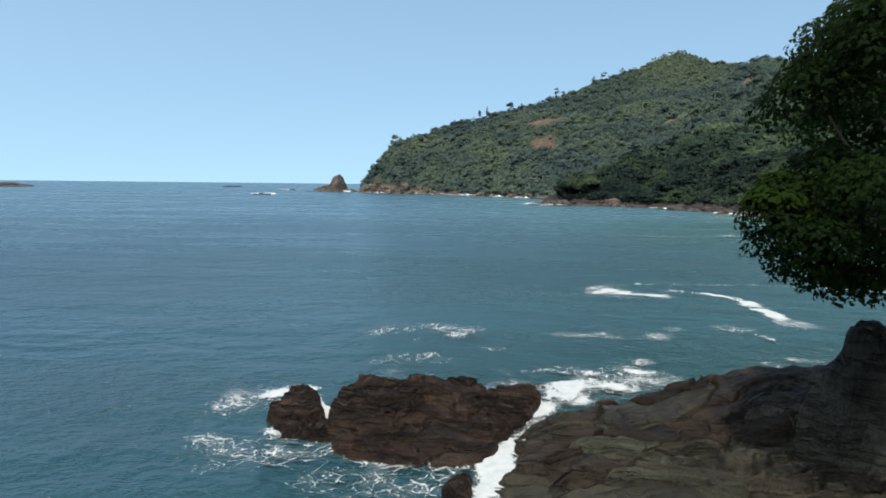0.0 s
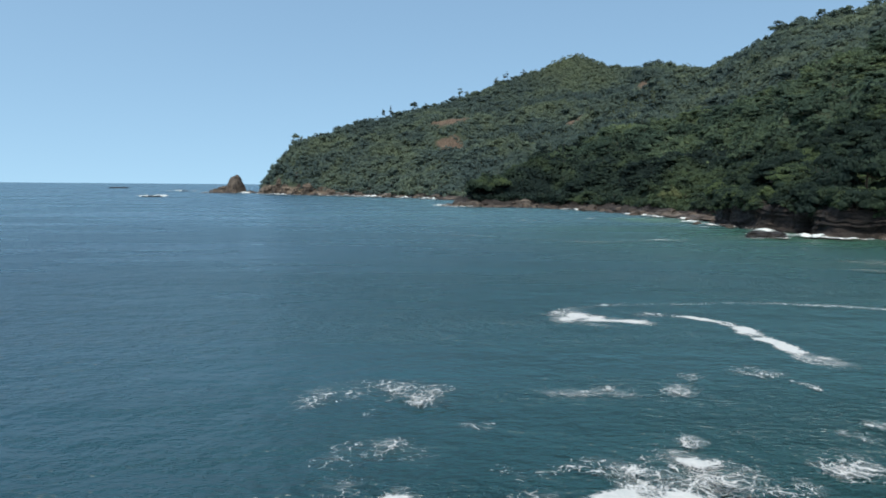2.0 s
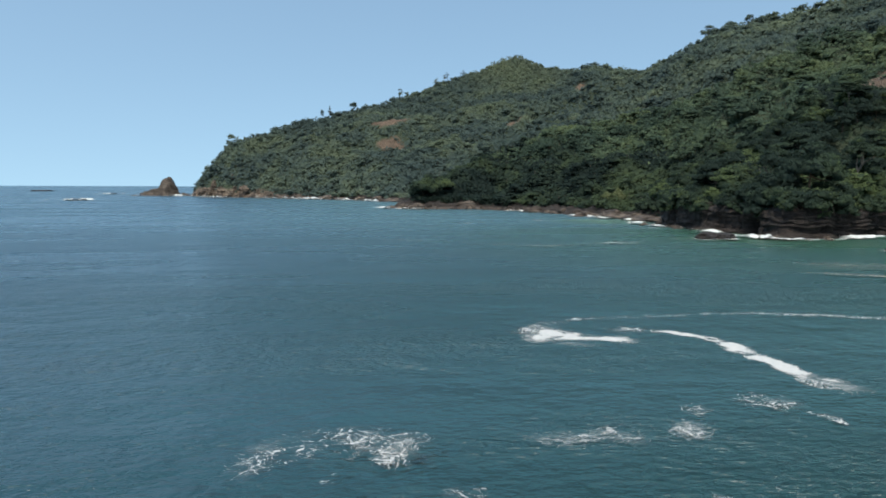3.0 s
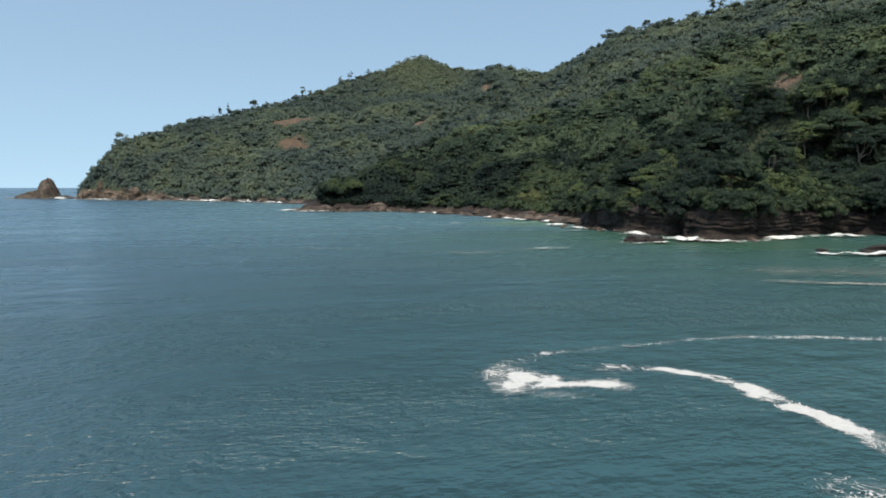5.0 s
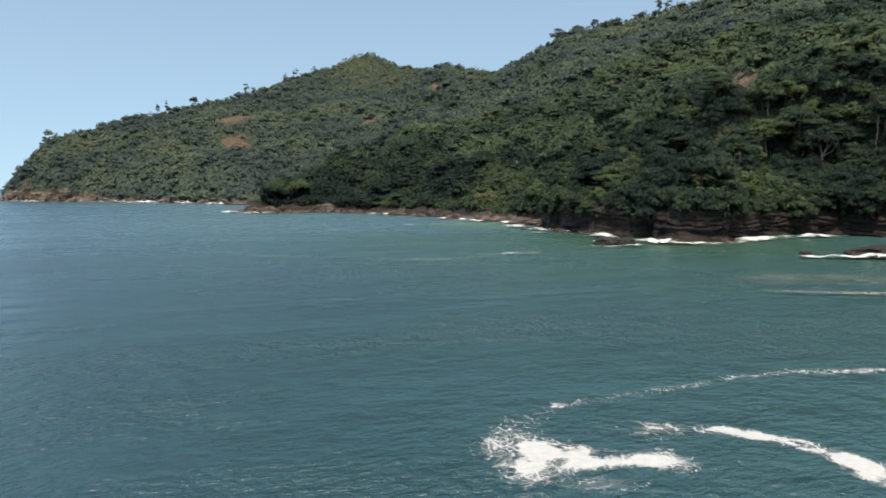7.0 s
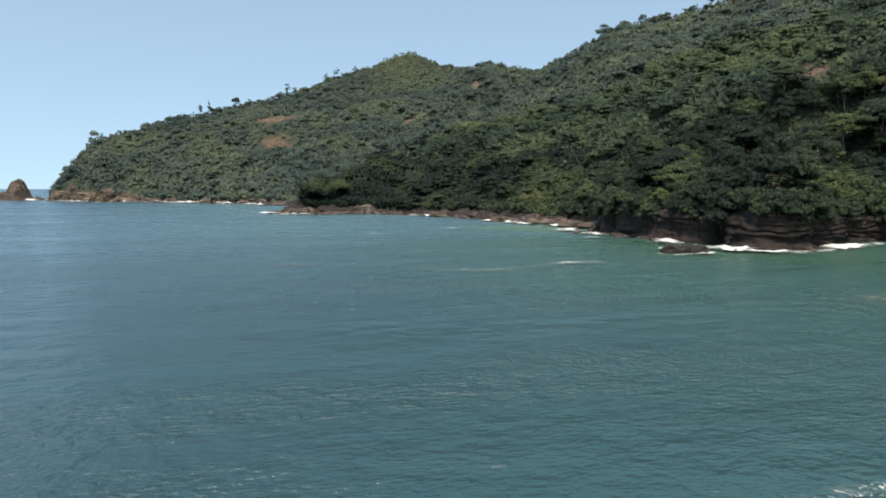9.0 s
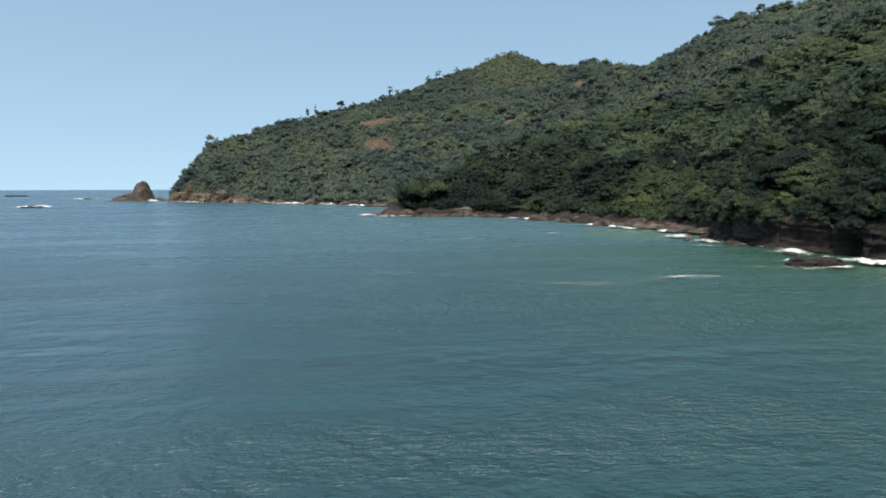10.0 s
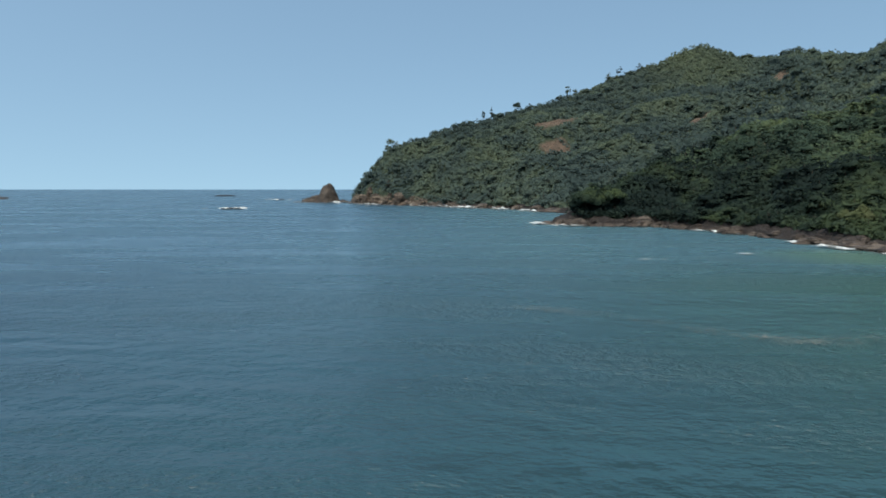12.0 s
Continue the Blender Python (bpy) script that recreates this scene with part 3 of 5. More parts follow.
def lobes(rng, height, radius, count, flat, open_=0.0, low=0.36, bulk=1.0):
    """Lobes of a broad crown: centres and radii. Layered when flat is small."""
    c, r = [], []
    for k in range(count):
        a, q = rng.random() * math.tau, math.sqrt(rng.random())
        lift = 1 - 0.55 * q * q
        size = radius * (0.20 + 0.26 * rng.random() ** 1.5) * (1 - 0.2 * open_) * bulk
        c.append((math.cos(a) * q * radius * 0.80, math.sin(a) * q * radius * 0.80, height * (low + (0.88 - low) * lift * (0.35 + 0.65 * rng.random()))))
        r.append((size, size, size * flat * (0.8 + 0.4 * rng.random())))
    return np.array(c), np.array(r)


def limb_mesh(name, limbs, material, sides=7):
    """Tapered, bent limbs, each from a start to an end with two radii, in one mesh."""
    verts, faces, base = [], [], 0
    for start, end, r0, r1, bend in limbs:
        start, end = np.array(start, float), np.array(end, float)
        axis = unit(end - start)
        side = unit(np.cross(axis, (0.31, 0.95, 0.11)))
        up = np.cross(axis, side)
        rings = 5
        for k in range(rings + 1):
            s = k / rings
            c = start + (end - start) * s + (side * math.sin(s * math.pi) + up * 0.5 * math.sin(s * math.tau)) * bend
            r = (r0 + (r1 - r0) * s) * (1.35 if k == 0 else 1.0)
            for j in range(sides):
                a = math.tau * j / sides
                verts.append(c + (side * math.cos(a) + up * math.sin(a)) * r * (1 + 0.12 * math.sin(3 * a + k)))
        for k in range(rings):
            for j in range(sides):
                faces.append((base + k * sides + j, base + k * sides + (j + 1) % sides, base + (k + 1) * sides + (j + 1) % sides, base + (k + 1) * sides + j))
        base += (rings + 1) * sides
    return mesh_from(name, verts, faces, material)


def tree_model(name, height, radius, count, flat, leaves, size, leaf, bark, label, open_=0.0, lean=(0, 0), low=0.24, bulk=0.92, limbs_=6, corners=3, thick=0.022):
    """A tree: trunk with limbs that reach into the lobes of the crown."""
    t = thing(name, label, "tree")
    c, r = lobes(rng, height, radius, int(count * 1.6), flat, open_, low, bulk)
    c[:, 0] += lean[0] * c[:, 2]
    c[:, 1] += lean[1] * c[:, 2]
    fork = (lean[0] * height * 0.4, lean[1] * height * 0.4, height * 0.42)
    limbs = [((0, 0, -1.0), fork, height * thick, height * thick * 0.7, 0.03 * height)]
    for k in range(min(count, limbs_)):
        limbs.append((fork, c[k] - (0, 0, r[k][2] * 0.3), height * 0.011, height * 0.004, 0.04 * height * (-1) ** k))
    part("trunk", limb_mesh("trunk", limbs, bark, 5), t)
    v, f, n = leaf_cloud(c, r * 1.08, int(leaves * 1.6), size * 0.80, rng, 0.1, corners, 0.5)
    crown = part("crown", mesh_from("crown", v, f, leaf, True, n), t)
    big = np.argsort(-r[:, 0])[:14]
    cv, cf, cn = cores(c[big], r[big], rng, 0.70 * (1 - 0.6 * open_))
    part("inner_foliage", mesh_from("inner_foliage", cv, cf, leaf, True, cn), crown)
    return t


def hidden(x, y, top):
    """Whether land that rises towards the bay hides a place from the middle of the bay."""
    bx, by, bz = 8.0, 45.0, 14.0
    d = np.hypot(x - bx, y - by)
    worst = np.full(x.shape, -9.0)
    for s in np.linspace(0.25, 0.97, 34):
        worst = np.maximum(worst, (ground(bx + (x - bx) * s, by + (y - by) * s) + 5.0 - bz) / (d * s))
    return (top - bz) / d < worst - np.where(d < 330, 0.05, 0.004)


def clear_of_slips(x, y, trees=True):
    keep = np.ones(x.shape, bool)
    if trees:                          # low scrub alone below the near slip
        keep &= np.hypot((x - 172) / 15, (y - 229) / 17) > 1.0
    for sx, sy, rx, ry in SLIPS:
        keep &= ((x - sx) / rx) ** 2 + ((y - sy + 0.35 * ry) / (1.3 * ry)) ** 2 > 0.80 + 0.9 * vnoise(x / 6, y / 6, 0, 77) + 0.6 * vnoise(x / 15, y / 15, 0, 78)
    return keep


def stand(x0, x1, y0, y1, gap, shore_gap, shake=0.48):
    """Tree places on a shaken grid, on land that the bay sees."""
    X, Y = np.meshgrid(np.arange(x0, x1, gap), np.arange(y0, y1, gap * 0.87))
    X[1::2] += gap * 0.5
    X, Y = (X + rng.uniform(-shake, shake, X.shape) * gap).ravel(), (Y + rng.uniform(-shake, shake, Y.shape) * gap).ravel()
    bare = 11.0 * np.exp(-(((X + 110) / 70) ** 2 + ((Y - 680) / 70) ** 2)) * (0.45 + 1.1 * vnoise(X / 12, Y / 12, 0.0, 83))
    ok = (inland(X, Y) > shore_gap + bare) & clear_of_slips(X, Y)
    X, Y = X[ok], Y[ok]
    Z = ground(X, Y)
    ok = ~hidden(X, Y, Z + 11)
    return X[ok], Y[ok], Z[ok]


NEAR_EDGE = 232        # up to this y the wood on the bluff stands tree by tree

def undergrowth(parent, x, y, leaf, count, size, spread, shore_gap, rise):
    """Scrub and saplings that close the gaps between the crowns."""
    k = rng.integers(0, len(x), count)
    ux, uy = x[k] + rng.normal(size=len(k)) * spread, y[k] + rng.normal(size=len(k)) * spread
    ok = (inland(ux, uy) > shore_gap) & clear_of_slips(ux, uy, False)
    ux, uy = ux[ok], uy[ok]
    uz = ground(ux, uy)
    up = unit(np.stack([uz - ground(ux + 2.0, uy), uz - ground(ux, uy + 2.0), np.full(len(ux), 2.0)], -1))
    p = np.stack([ux, uy, uz + rng.uniform(0.1, rise, len(ux)) * (0.7 + 0.5 * vnoise(ux / 5, uy / 5, 0.0, 97))], -1)
    n = unit(up + rng.normal(size=p.shape) * 0.45)
    t1 = unit(np.cross(n, rng.normal(size=p.shape)))
    t2 = np.cross(n, t1)
    q = (size * rng.uniform(0.6, 1.4, len(p)))[:, None]
    tri = np.stack([p - t1 * q, p + t1 * q * 0.6 - t2 * q * 0.8, p + t1 * q * 0.6 + t2 * q * 0.8], 1).reshape(-1, 3)
    me = mesh_from("undergrowth", tri, np.arange(len(tri)).reshape(-1, 3), leaf, True, np.repeat(unit(up * 0.6 + n * 0.3 + (0, 0, 0.3)), 3, 0))
    return tagged(part("undergrowth", me, parent) if parent else new("undergrowth", me), kind="stuff")


# models of the single trees of the bluff
models = [tree_model("tree", 11.0, 5.2, 26, 0.62, 1250, 0.36, LEAF_NEAR, BARK, "broad green tropical tree in the wood on the bluff"),
          tree_model("tree", 9.0, 4.2, 20, 0.80, 1000, 0.34, LEAF_NEAR, BARK, "rounded dark green tree in the wood on the bluff"),
          tree_model("tree", 12.5, 6.4, 17, 0.26, 1150, 0.36, LEAF_NEAR, PALE_BARK, "layered yellow-green tree with flat spreading branches", low=0.34, bulk=1.15),
          tree_model("tree", 7.0, 3.6, 16, 0.92, 850, 0.32, LEAF_NEAR, BARK, "low bushy green tree on the hillside", limbs_=3),
          tree_model("tree", 10.5, 4.8, 22, 0.50, 1100, 0.36, LEAF_NEAR, BARK, "spreading green tree leaning over the cliff", lean=(0.12, 0.05)),
          tree_model("tree", 14.0, 4.4, 16, 0.55, 900, 0.36, LEAF_NEAR, PALE_BARK, "tall pale-trunked tree above the wood on the bluff", 0.4, low=0.50)]
X, Y, Z = stand(84, 225, 100, NEAR_EDGE, 6.0, 2.5)
order = np.argsort(np.hypot(X - 60, Y - 140))
tree_count = 0
spare = []
for i in order:
    if tree_count >= 290:
        spare.append(i)
        continue
    k = int(rng.choice(6, p=(0.27, 0.22, 0.15, 0.14, 0.16, 0.06)))
    s = rng.uniform(0.62, 1.05) * (1.28 if rng.random() < 0.16 else 1.0)
    m = pose(X[i], Y[i], Z[i] - 0.3, rng.uniform(-5, 5), rng.uniform(-5, 5), rng.uniform(0, 360))
    if tree_count < len(models):
        one = models[tree_count]
        one.matrix_basis = m
    else:
        one = copy_thing(models[k], m)
    one.scale = (s, s, s * rng.uniform(0.88, 1.12))
    tagged(one, group="trees on the bluff")
    tree_count += 1
rest_near = (X[spare], Y[spare], Z[spare])
open_x, open_y = 172 + rng.normal(size=90) * 8, 229 + rng.normal(size=90) * 9      # low scrub below the slip
tagged(undergrowth(None, np.concatenate([X, open_x]), np.concatenate([Y, open_y]), LEAF_SHADED, 45000, 0.55, 3.5, 1.5, 2.6), "dense green undergrowth between the trees of the bluff", "undergrowth")


def wood(name, label, places, kinds, leaf, bark, low, high, sink, under):
    """A wood in which no tree can be counted: crowns and thin trunks copied as plain geometry into one mesh."""
    x, y, z = places
    vs, fs, ns, base = [], [], [], 0
    which = rng.integers(0, len(kinds), len(x))
    # many small crowns and a few large ones, smaller still on the open scrub of the peak
    size = low + (high - low) * rng.random(len(x)) ** 1.7
    size = size * (1 - 0.45 * np.exp(-(np.hypot(x - 212, y - 925) / 55) ** 2))
    for k, (v, f, nr) in enumerate(kinds):
        sel = np.where(which == k)[0]
        s = size[sel]
        a = rng.uniform(0, math.tau, len(sel))
        c, n = np.cos(a)[:, None], np.sin(a)[:, None]
        w = np.stack([(v[:, 0] * c - v[:, 1] * n) * s[:, None] + x[sel, None], (v[:, 0] * n + v[:, 1] * c) * s[:, None] + y[sel, None],
                      v[:, 2] * (s * rng.uniform(0.78, 1.12, len(sel)))[:, None] + z[sel, None] - sink], -1)
        vs.append(w.reshape(-1, 3))
        ns.append(np.stack([nr[:, 0] * c - nr[:, 1] * n, nr[:, 0] * n + nr[:, 1] * c, np.broadcast_to(nr[:, 2], (len(sel), len(v)))], -1).reshape(-1, 3))
        fs.append((f[None] + (np.arange(len(sel)) * len(v))[:, None, None] + base).reshape(-1, f.shape[1]))
        base += w.shape[0] * w.shape[1]
    t = thing(name, label, "wood", kind="stuff")
    crown = part("foliage", mesh_from("foliage", np.vstack(vs), np.vstack(fs), leaf, True, np.vstack(ns)), t)
    tagged(crown, kind="stuff")
    undergrowth(t, x, y, leaf, *under)
    tall = size > low + 0.3 * (high - low)
    x, y, z = x[tall], y[tall], z[tall]
    n = len(x)
    tv = np.zeros((n, 6, 3))
    ang = np.array([0, 2.1, 4.2])
    for j in range(3):
        tv[:, j] = np.stack([x + 0.22 * np.cos(ang[j]), y + 0.22 * np.sin(ang[j]), z - 0.6], -1)
        tv[:, j + 3] = np.stack([x + 0.10 * np.cos(ang[j]), y + 0.10 * np.sin(ang[j]), z + 4.0], -1)
    tf = np.array([(0, 1, 4, 3), (1, 2, 5, 4), (2, 0, 3, 5)])
    trunks = part("trunks", mesh_from("trunks", tv.reshape(-1, 3), (tf[None] + (np.arange(n) * 6)[:, None, None]).reshape(-1, 4), bark), t)
    tagged(trunks, kind="stuff")
    return t


def crown_kind(height, radius, count, flat, leaves, size, bulk=1.0, solid=4):
    c, r = lobes(rng, height, radius, count, flat, 0.0, 0.15, bulk)
    v, f, n = leaf_cloud(c, r * 1.05, leaves, size, rng, 0.0, 3, 0.42, 0.85)
    big = np.argsort(-r[:, 0])[:solid]
    cv, cf, cn = cores(c[big], r[big], rng, 0.78)
    return np.vstack([v, cv]), np.vstack([f, cf + len(v)]), np.vstack([n, cn])


mid_kinds = [crown_kind(8.0, 5.0, 24, 0.48, 310, 0.50, 1.0, 4), crown_kind(7.0, 4.4, 20, 0.60, 290, 0.47, 1.05, 4), crown_kind(9.5, 5.6, 20, 0.24, 310, 0.52, 1.2, 4),
             crown_kind(5.0, 4.0, 14, 0.75, 250, 0.46, 1.1, 3), crown_kind(8.5, 4.6, 22, 0.40, 300, 0.48, 1.1, 4)]
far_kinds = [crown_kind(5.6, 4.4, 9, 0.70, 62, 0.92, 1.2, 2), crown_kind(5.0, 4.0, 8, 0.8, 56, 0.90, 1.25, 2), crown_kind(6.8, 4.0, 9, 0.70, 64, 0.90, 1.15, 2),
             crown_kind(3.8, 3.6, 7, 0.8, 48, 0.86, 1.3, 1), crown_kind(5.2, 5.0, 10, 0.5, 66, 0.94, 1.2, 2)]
mid_a = stand(20, 320, NEAR_EDGE, 400, 6.3, 4.0)
mid_b = stand(225, 320, 100, NEAR_EDGE, 6.8, 2.0)
mid = tuple(np.concatenate([a, b, c]) for a, b, c in zip(mid_a, mid_b, rest_near))
far_a = stand(-165, 520, 400, 960, 6.2, 3.2)
# low ground, where darker leaf colour paints the shade of the slope
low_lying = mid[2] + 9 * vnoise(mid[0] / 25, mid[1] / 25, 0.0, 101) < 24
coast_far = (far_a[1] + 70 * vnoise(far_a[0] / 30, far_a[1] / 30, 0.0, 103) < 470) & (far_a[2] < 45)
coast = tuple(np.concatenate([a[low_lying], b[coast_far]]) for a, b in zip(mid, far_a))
far_a = tuple(a[~coast_far] for a in far_a)
wood("coastal_wood", "dense green wood above the rocky shore, leaves coloured darker for shade", coast, mid_kinds, LEAF_SHADED, BARK, 0.55, 1.20, 1.6, (62000, 0.85, 4.0, 3.6, 3.8))
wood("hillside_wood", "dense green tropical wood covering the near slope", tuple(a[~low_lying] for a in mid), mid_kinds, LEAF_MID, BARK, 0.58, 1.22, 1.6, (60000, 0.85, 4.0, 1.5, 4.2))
far_b = stand(320, 520, 100, 400, 7.5, 3.0)
far = tuple(np.concatenate([a, b]) for a, b in zip(far_a, far_b))
wood("headland_wood", "dense dark green wood covering the headland and its peak", far, far_kinds, LEAF_HAZY, BARK, 0.65, 1.40, 1.5, (150000, 1.35, 4.5, 1.5, 4.4))

# single trees that stand out above the skyline
def lone_tree(x, y, height, radius, label, flat=0.5, count=7, leaves=420, size=0.6, leaf=LEAF_HAZY, bark=PALE_BARK, lean=(0, 0), low=0.14, bulk=1.0, open_=0.45):
    t = tree_model("tall_tree", height * 0.85, radius * 1.1, count + 3, flat, leaves, size, leaf, bark, label, open_, lean, low, bulk, thick=0.012)
    t.location = (x, y, float(ground(np.array([x]), np.array([y]))[0]) - 0.5)
    return t


lone_tree(-27, 807, 19, 2.2, "tall slim tree standing above the ridge", 0.9, 8, 170, low=0.05)
lone_tree(-19, 811, 18, 2.0, "tall slim tree standing above the ridge", 0.9, 8, 160, low=0.05)
lone_tree(64, 853, 20, 3.6, "pale thin-leaved tree on the ridge", 0.8, 8, 150, 0.6, LEAF_DRY)
lone_tree(72, 858, 17, 3.0, "pale thin-leaved tree on the ridge", 0.8, 6, 110, 0.6, LEAF_DRY)
lone_tree(108, 876, 19, 3.6, "bare pale tree leaning on the ridge", 0.7, 6, 60, 0.6, LEAF_DRY, lean=(0.15, 0), low=0.2)
lone_tree(119, 881, 21, 4.0, "tall leaning tree with a dark tuft on the ridge", 0.5, 6, 200, 0.6, LEAF_HAZY, lean=(0.28, 0), low=0.3)
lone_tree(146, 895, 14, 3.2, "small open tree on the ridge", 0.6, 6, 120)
lone_tree(-118, 761, 13, 4.2, "pale bushy tree at the end of the headland", 0.8, 8, 180, 0.6, LEAF_DRY)
lone_tree(-112, 764, 12, 3.6, "pale bushy tree at the end of the headland", 0.8, 7, 150, 0.6, LEAF_DRY)
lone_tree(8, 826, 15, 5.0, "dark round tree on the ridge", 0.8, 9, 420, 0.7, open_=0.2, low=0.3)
lone_tree(341, 645, 17, 8.5, "wide umbrella-shaped tree on the near ridge", 0.5, 14, 700, 0.8, low=0.15, open_=0.1)
lone_tree(366, 618, 15, 4.4, "small dark tree on the near ridge", 0.6, 8, 220, 0.7)
lone_tree(404, 574, 18, 4.2, "slim tree on the near ridge", 0.6, 8, 200, 0.7)
lone_tree(410, 567, 15, 4.0, "slim tree on the near ridge", 0.6, 8, 180, 0.7)
lone_tree(38, 352, 14, 7.0, "round green tree on the rocky spit", 0.75, 14, 1500, 0.5, LEAF_NEAR, BARK, low=0.2, bulk=1.0, open_=0.0)
lone_tree(47, 357, 11, 6.0, "round green tree on the rocky spit", 0.75, 14, 1200, 0.5, LEAF_NEAR, BARK, low=0.2, bulk=1.0, open_=0.0)
lone_tree(100, 264, 10, 3.8, "pale green bush by the rocky shore", 0.85, 10, 900, 0.45, LEAF_DRY, BARK, low=0.15, bulk=1.0, open_=0.0)


# ---- foreground rocks ----
def cells(x, y, seeds, stretch=(1.0, 1.0), turn=0.0):
    """Distance to the nearest joint between blocks, and a number for each block."""
    c, s = math.cos(turn), math.sin(turn)
    u, v = (x * c + y * s) * stretch[0], (-x * s + y * c) * stretch[1]
    first, second, which = np.full(x.shape, 1e9), np.full(x.shape, 1e9), np.zeros(x.shape, int)
    for k, (a, b) in enumerate(seeds):
        su, sv = (a * c + b * s) * stretch[0], (-a * s + b * c) * stretch[1]
        d = np.hypot(u - su, v - sv)
        closer = d < first
        second = np.where(closer, first, np.minimum(second, d))
        which = np.where(closer, k, which)
        first = np.minimum(first, d)
    return second - first, which


def rock_surface(base, box, seeds, stretch, turn, dip, step, amount, crack, uneven, seed, knobs=1.0, notch=0.5):
    """Wraps a smooth height into bedded, jointed rock: treads and risers with a cleft under each bed, and blocks parted by joints."""
    local = np.random.default_rng(seed)
    pts = [(local.uniform(box[0], box[1]), local.uniform(box[2], box[3])) for _ in range(seeds)]
    offs = local.uniform(-1, 1, seeds)
    tone = local.random(seeds)

    def height(x, y):
        wx = x + 0.34 * fbm(x / 1.6, y / 1.6, 0, 3, seed) + 0.05 * fbm(x / 0.3, y / 0.3, 0, 2, seed + 17)
        wy = y + 0.34 * fbm(x / 1.6, y / 1.6, 7.7, 3, seed + 9) + 0.05 * fbm(x / 0.3, y / 0.3, 5.0, 2, seed + 18)
        h = base(wx, wy)
        above = smooth(-0.2, 0.7, h)
        gap, which = cells(wx, wy, pts, stretch, turn)
        h = h + above * uneven * offs[which]
        u = (h + dip[0] * wx + dip[1] * wy + 0.30 * fbm(x / 3.5, y / 3.5, 3.3, 3, seed + 3)) / step
        u = u + 0.22 * np.sin(2.3 * u) + 0.12 * np.sin(5.1 * u + 1.0)
        bed = np.floor(u)
        f = u - bed
        strong = amount * (0.45 + 0.75 * lattice(bed, bed * 0, bed * 0, seed))
        h = h + above * strong * step * (smooth(0.10, 0.19, f) - f) - above * notch * strong * step * np.exp(-((f - 0.06) / 0.045) ** 2)
        u2 = u * 2.7 + 0.6 * fbm(x / 1.1, y / 1.1, 1.3, 2, seed + 5)
        f2 = u2 - np.floor(u2)
        h = h + above * strong * 0.34 * step * (smooth(0.1, 0.28, f2) - f2)
        h = h - above * crack * 1.5 * np.exp(-(gap / 0.085) ** 2) - above * crack * 0.35 * np.exp(-gap / 0.22)
        h = h + above * knobs * (0.07 * fbm(x / 0.7, y / 0.7, 0, 4, seed + 2) + 0.03 * fbm(x / 0.18, y / 0.18, 0, 2, seed + 4))
        return h, np.clip(0.62 * tone[which] ** 1.3 + 0.45 * lattice(bed, bed * 0, which, seed + 1) ** 1.5, 0, 1)

    return height


def hump(x, y, cx, cy, rx, ry, turn, top, power=2.6, edge=0.45):
    """A flat-topped mound with steep sides."""
    c, s = math.cos(radians(turn)), math.sin(radians(turn))
    u, v = ((x - cx) * c + (y - cy) * s) / rx, (-(x - cx) * s + (y - cy) * c) / ry
    q = (np.abs(u) ** power + np.abs(v) ** power) ** (1 / power)
    return (top + 1.2) * smooth(1 + edge * 0.5, 1 - edge, q) - 1.2


FORE = 0.945           # the foreground is drawn a little smaller, about this place on the shore
FORE_FROM, FORE_TO = (7.049, -3.598), (6.934, -3.400)


def settle(ob, z=0.92):
    """Brings a thing of the foreground to its true size and place."""
    x, y, _ = ob.location
    ob.location.x, ob.location.y = FORE_TO[0] + (x - FORE_FROM[0]) * FORE, FORE_TO[1] + (y - FORE_FROM[1]) * FORE
    ob.location.z *= z
    ob.scale = (FORE, FORE, z)
    return ob


def outcrop(x, y, ring, top, lip=0.5):
    """A rock over an outline on the water, with steep sides up to the height top."""
    d, _ = polyline(x, y, ring, True)
    d = np.where(within(x, y, ring), d, -d)
    return np.where(d > 0, top * (1 - np.exp(-np.maximum(d, 0) / (lip * 0.5))), 2.0 * d)


MAIN = [(-0.95, 25.4), (0.0, 22.8), (1.0, 21.3), (1.8, 20.9), (3.0, 20.7), (4.2, 20.95), (6.15, 20.8), (6.45, 22.5), (6.95, 23.5), (6.7, 25.2), (6.6, 27.6), (6.2, 29.0), (5.0, 29.8), (3.6, 29.3), (2.2, 29.4), (0.8, 28.6), (-0.3, 27.2)]
LOBE = [(5.6, 23.6), (6.4, 23.0), (7.2, 23.5), (7.45, 24.5), (8.1, 25.8), (8.35, 27.0), (8.9, 28.3), (9.2, 29.1), (8.6, 29.3), (7.4, 28.6), (6.2, 27.9), (5.4, 26.6)]
LEFT = [(-3.15, 25.0), (-2.0, 23.0), (-0.9, 22.9), (0.0, 22.4), (-0.6, 24.9), (-1.15, 26.1), (-1.6, 27.4), (-2.7, 26.9)]
LOW = [(4.85, 18.3), (4.9, 19.2), (5.2, 19.8), (6.0, 19.75), (6.2, 18.6), (6.1, 17.4), (5.1, 17.2)]
LOWER = [(9.2, 25.6), (8.3, 25.0), (7.6, 24.3), (7.35, 23.6), (7.35, 21.9), (6.95, 20.9), (6.80, 19.6), (6.9, 18.7), (7.1, 16.0), (8.4, 13.6), (10.5, 12.3), (14.0, 11.4), (19.0, 11.9), (23.0, 10.4), (28.0, 11.2), (28.0, 24.5), (16.0, 25.5)]
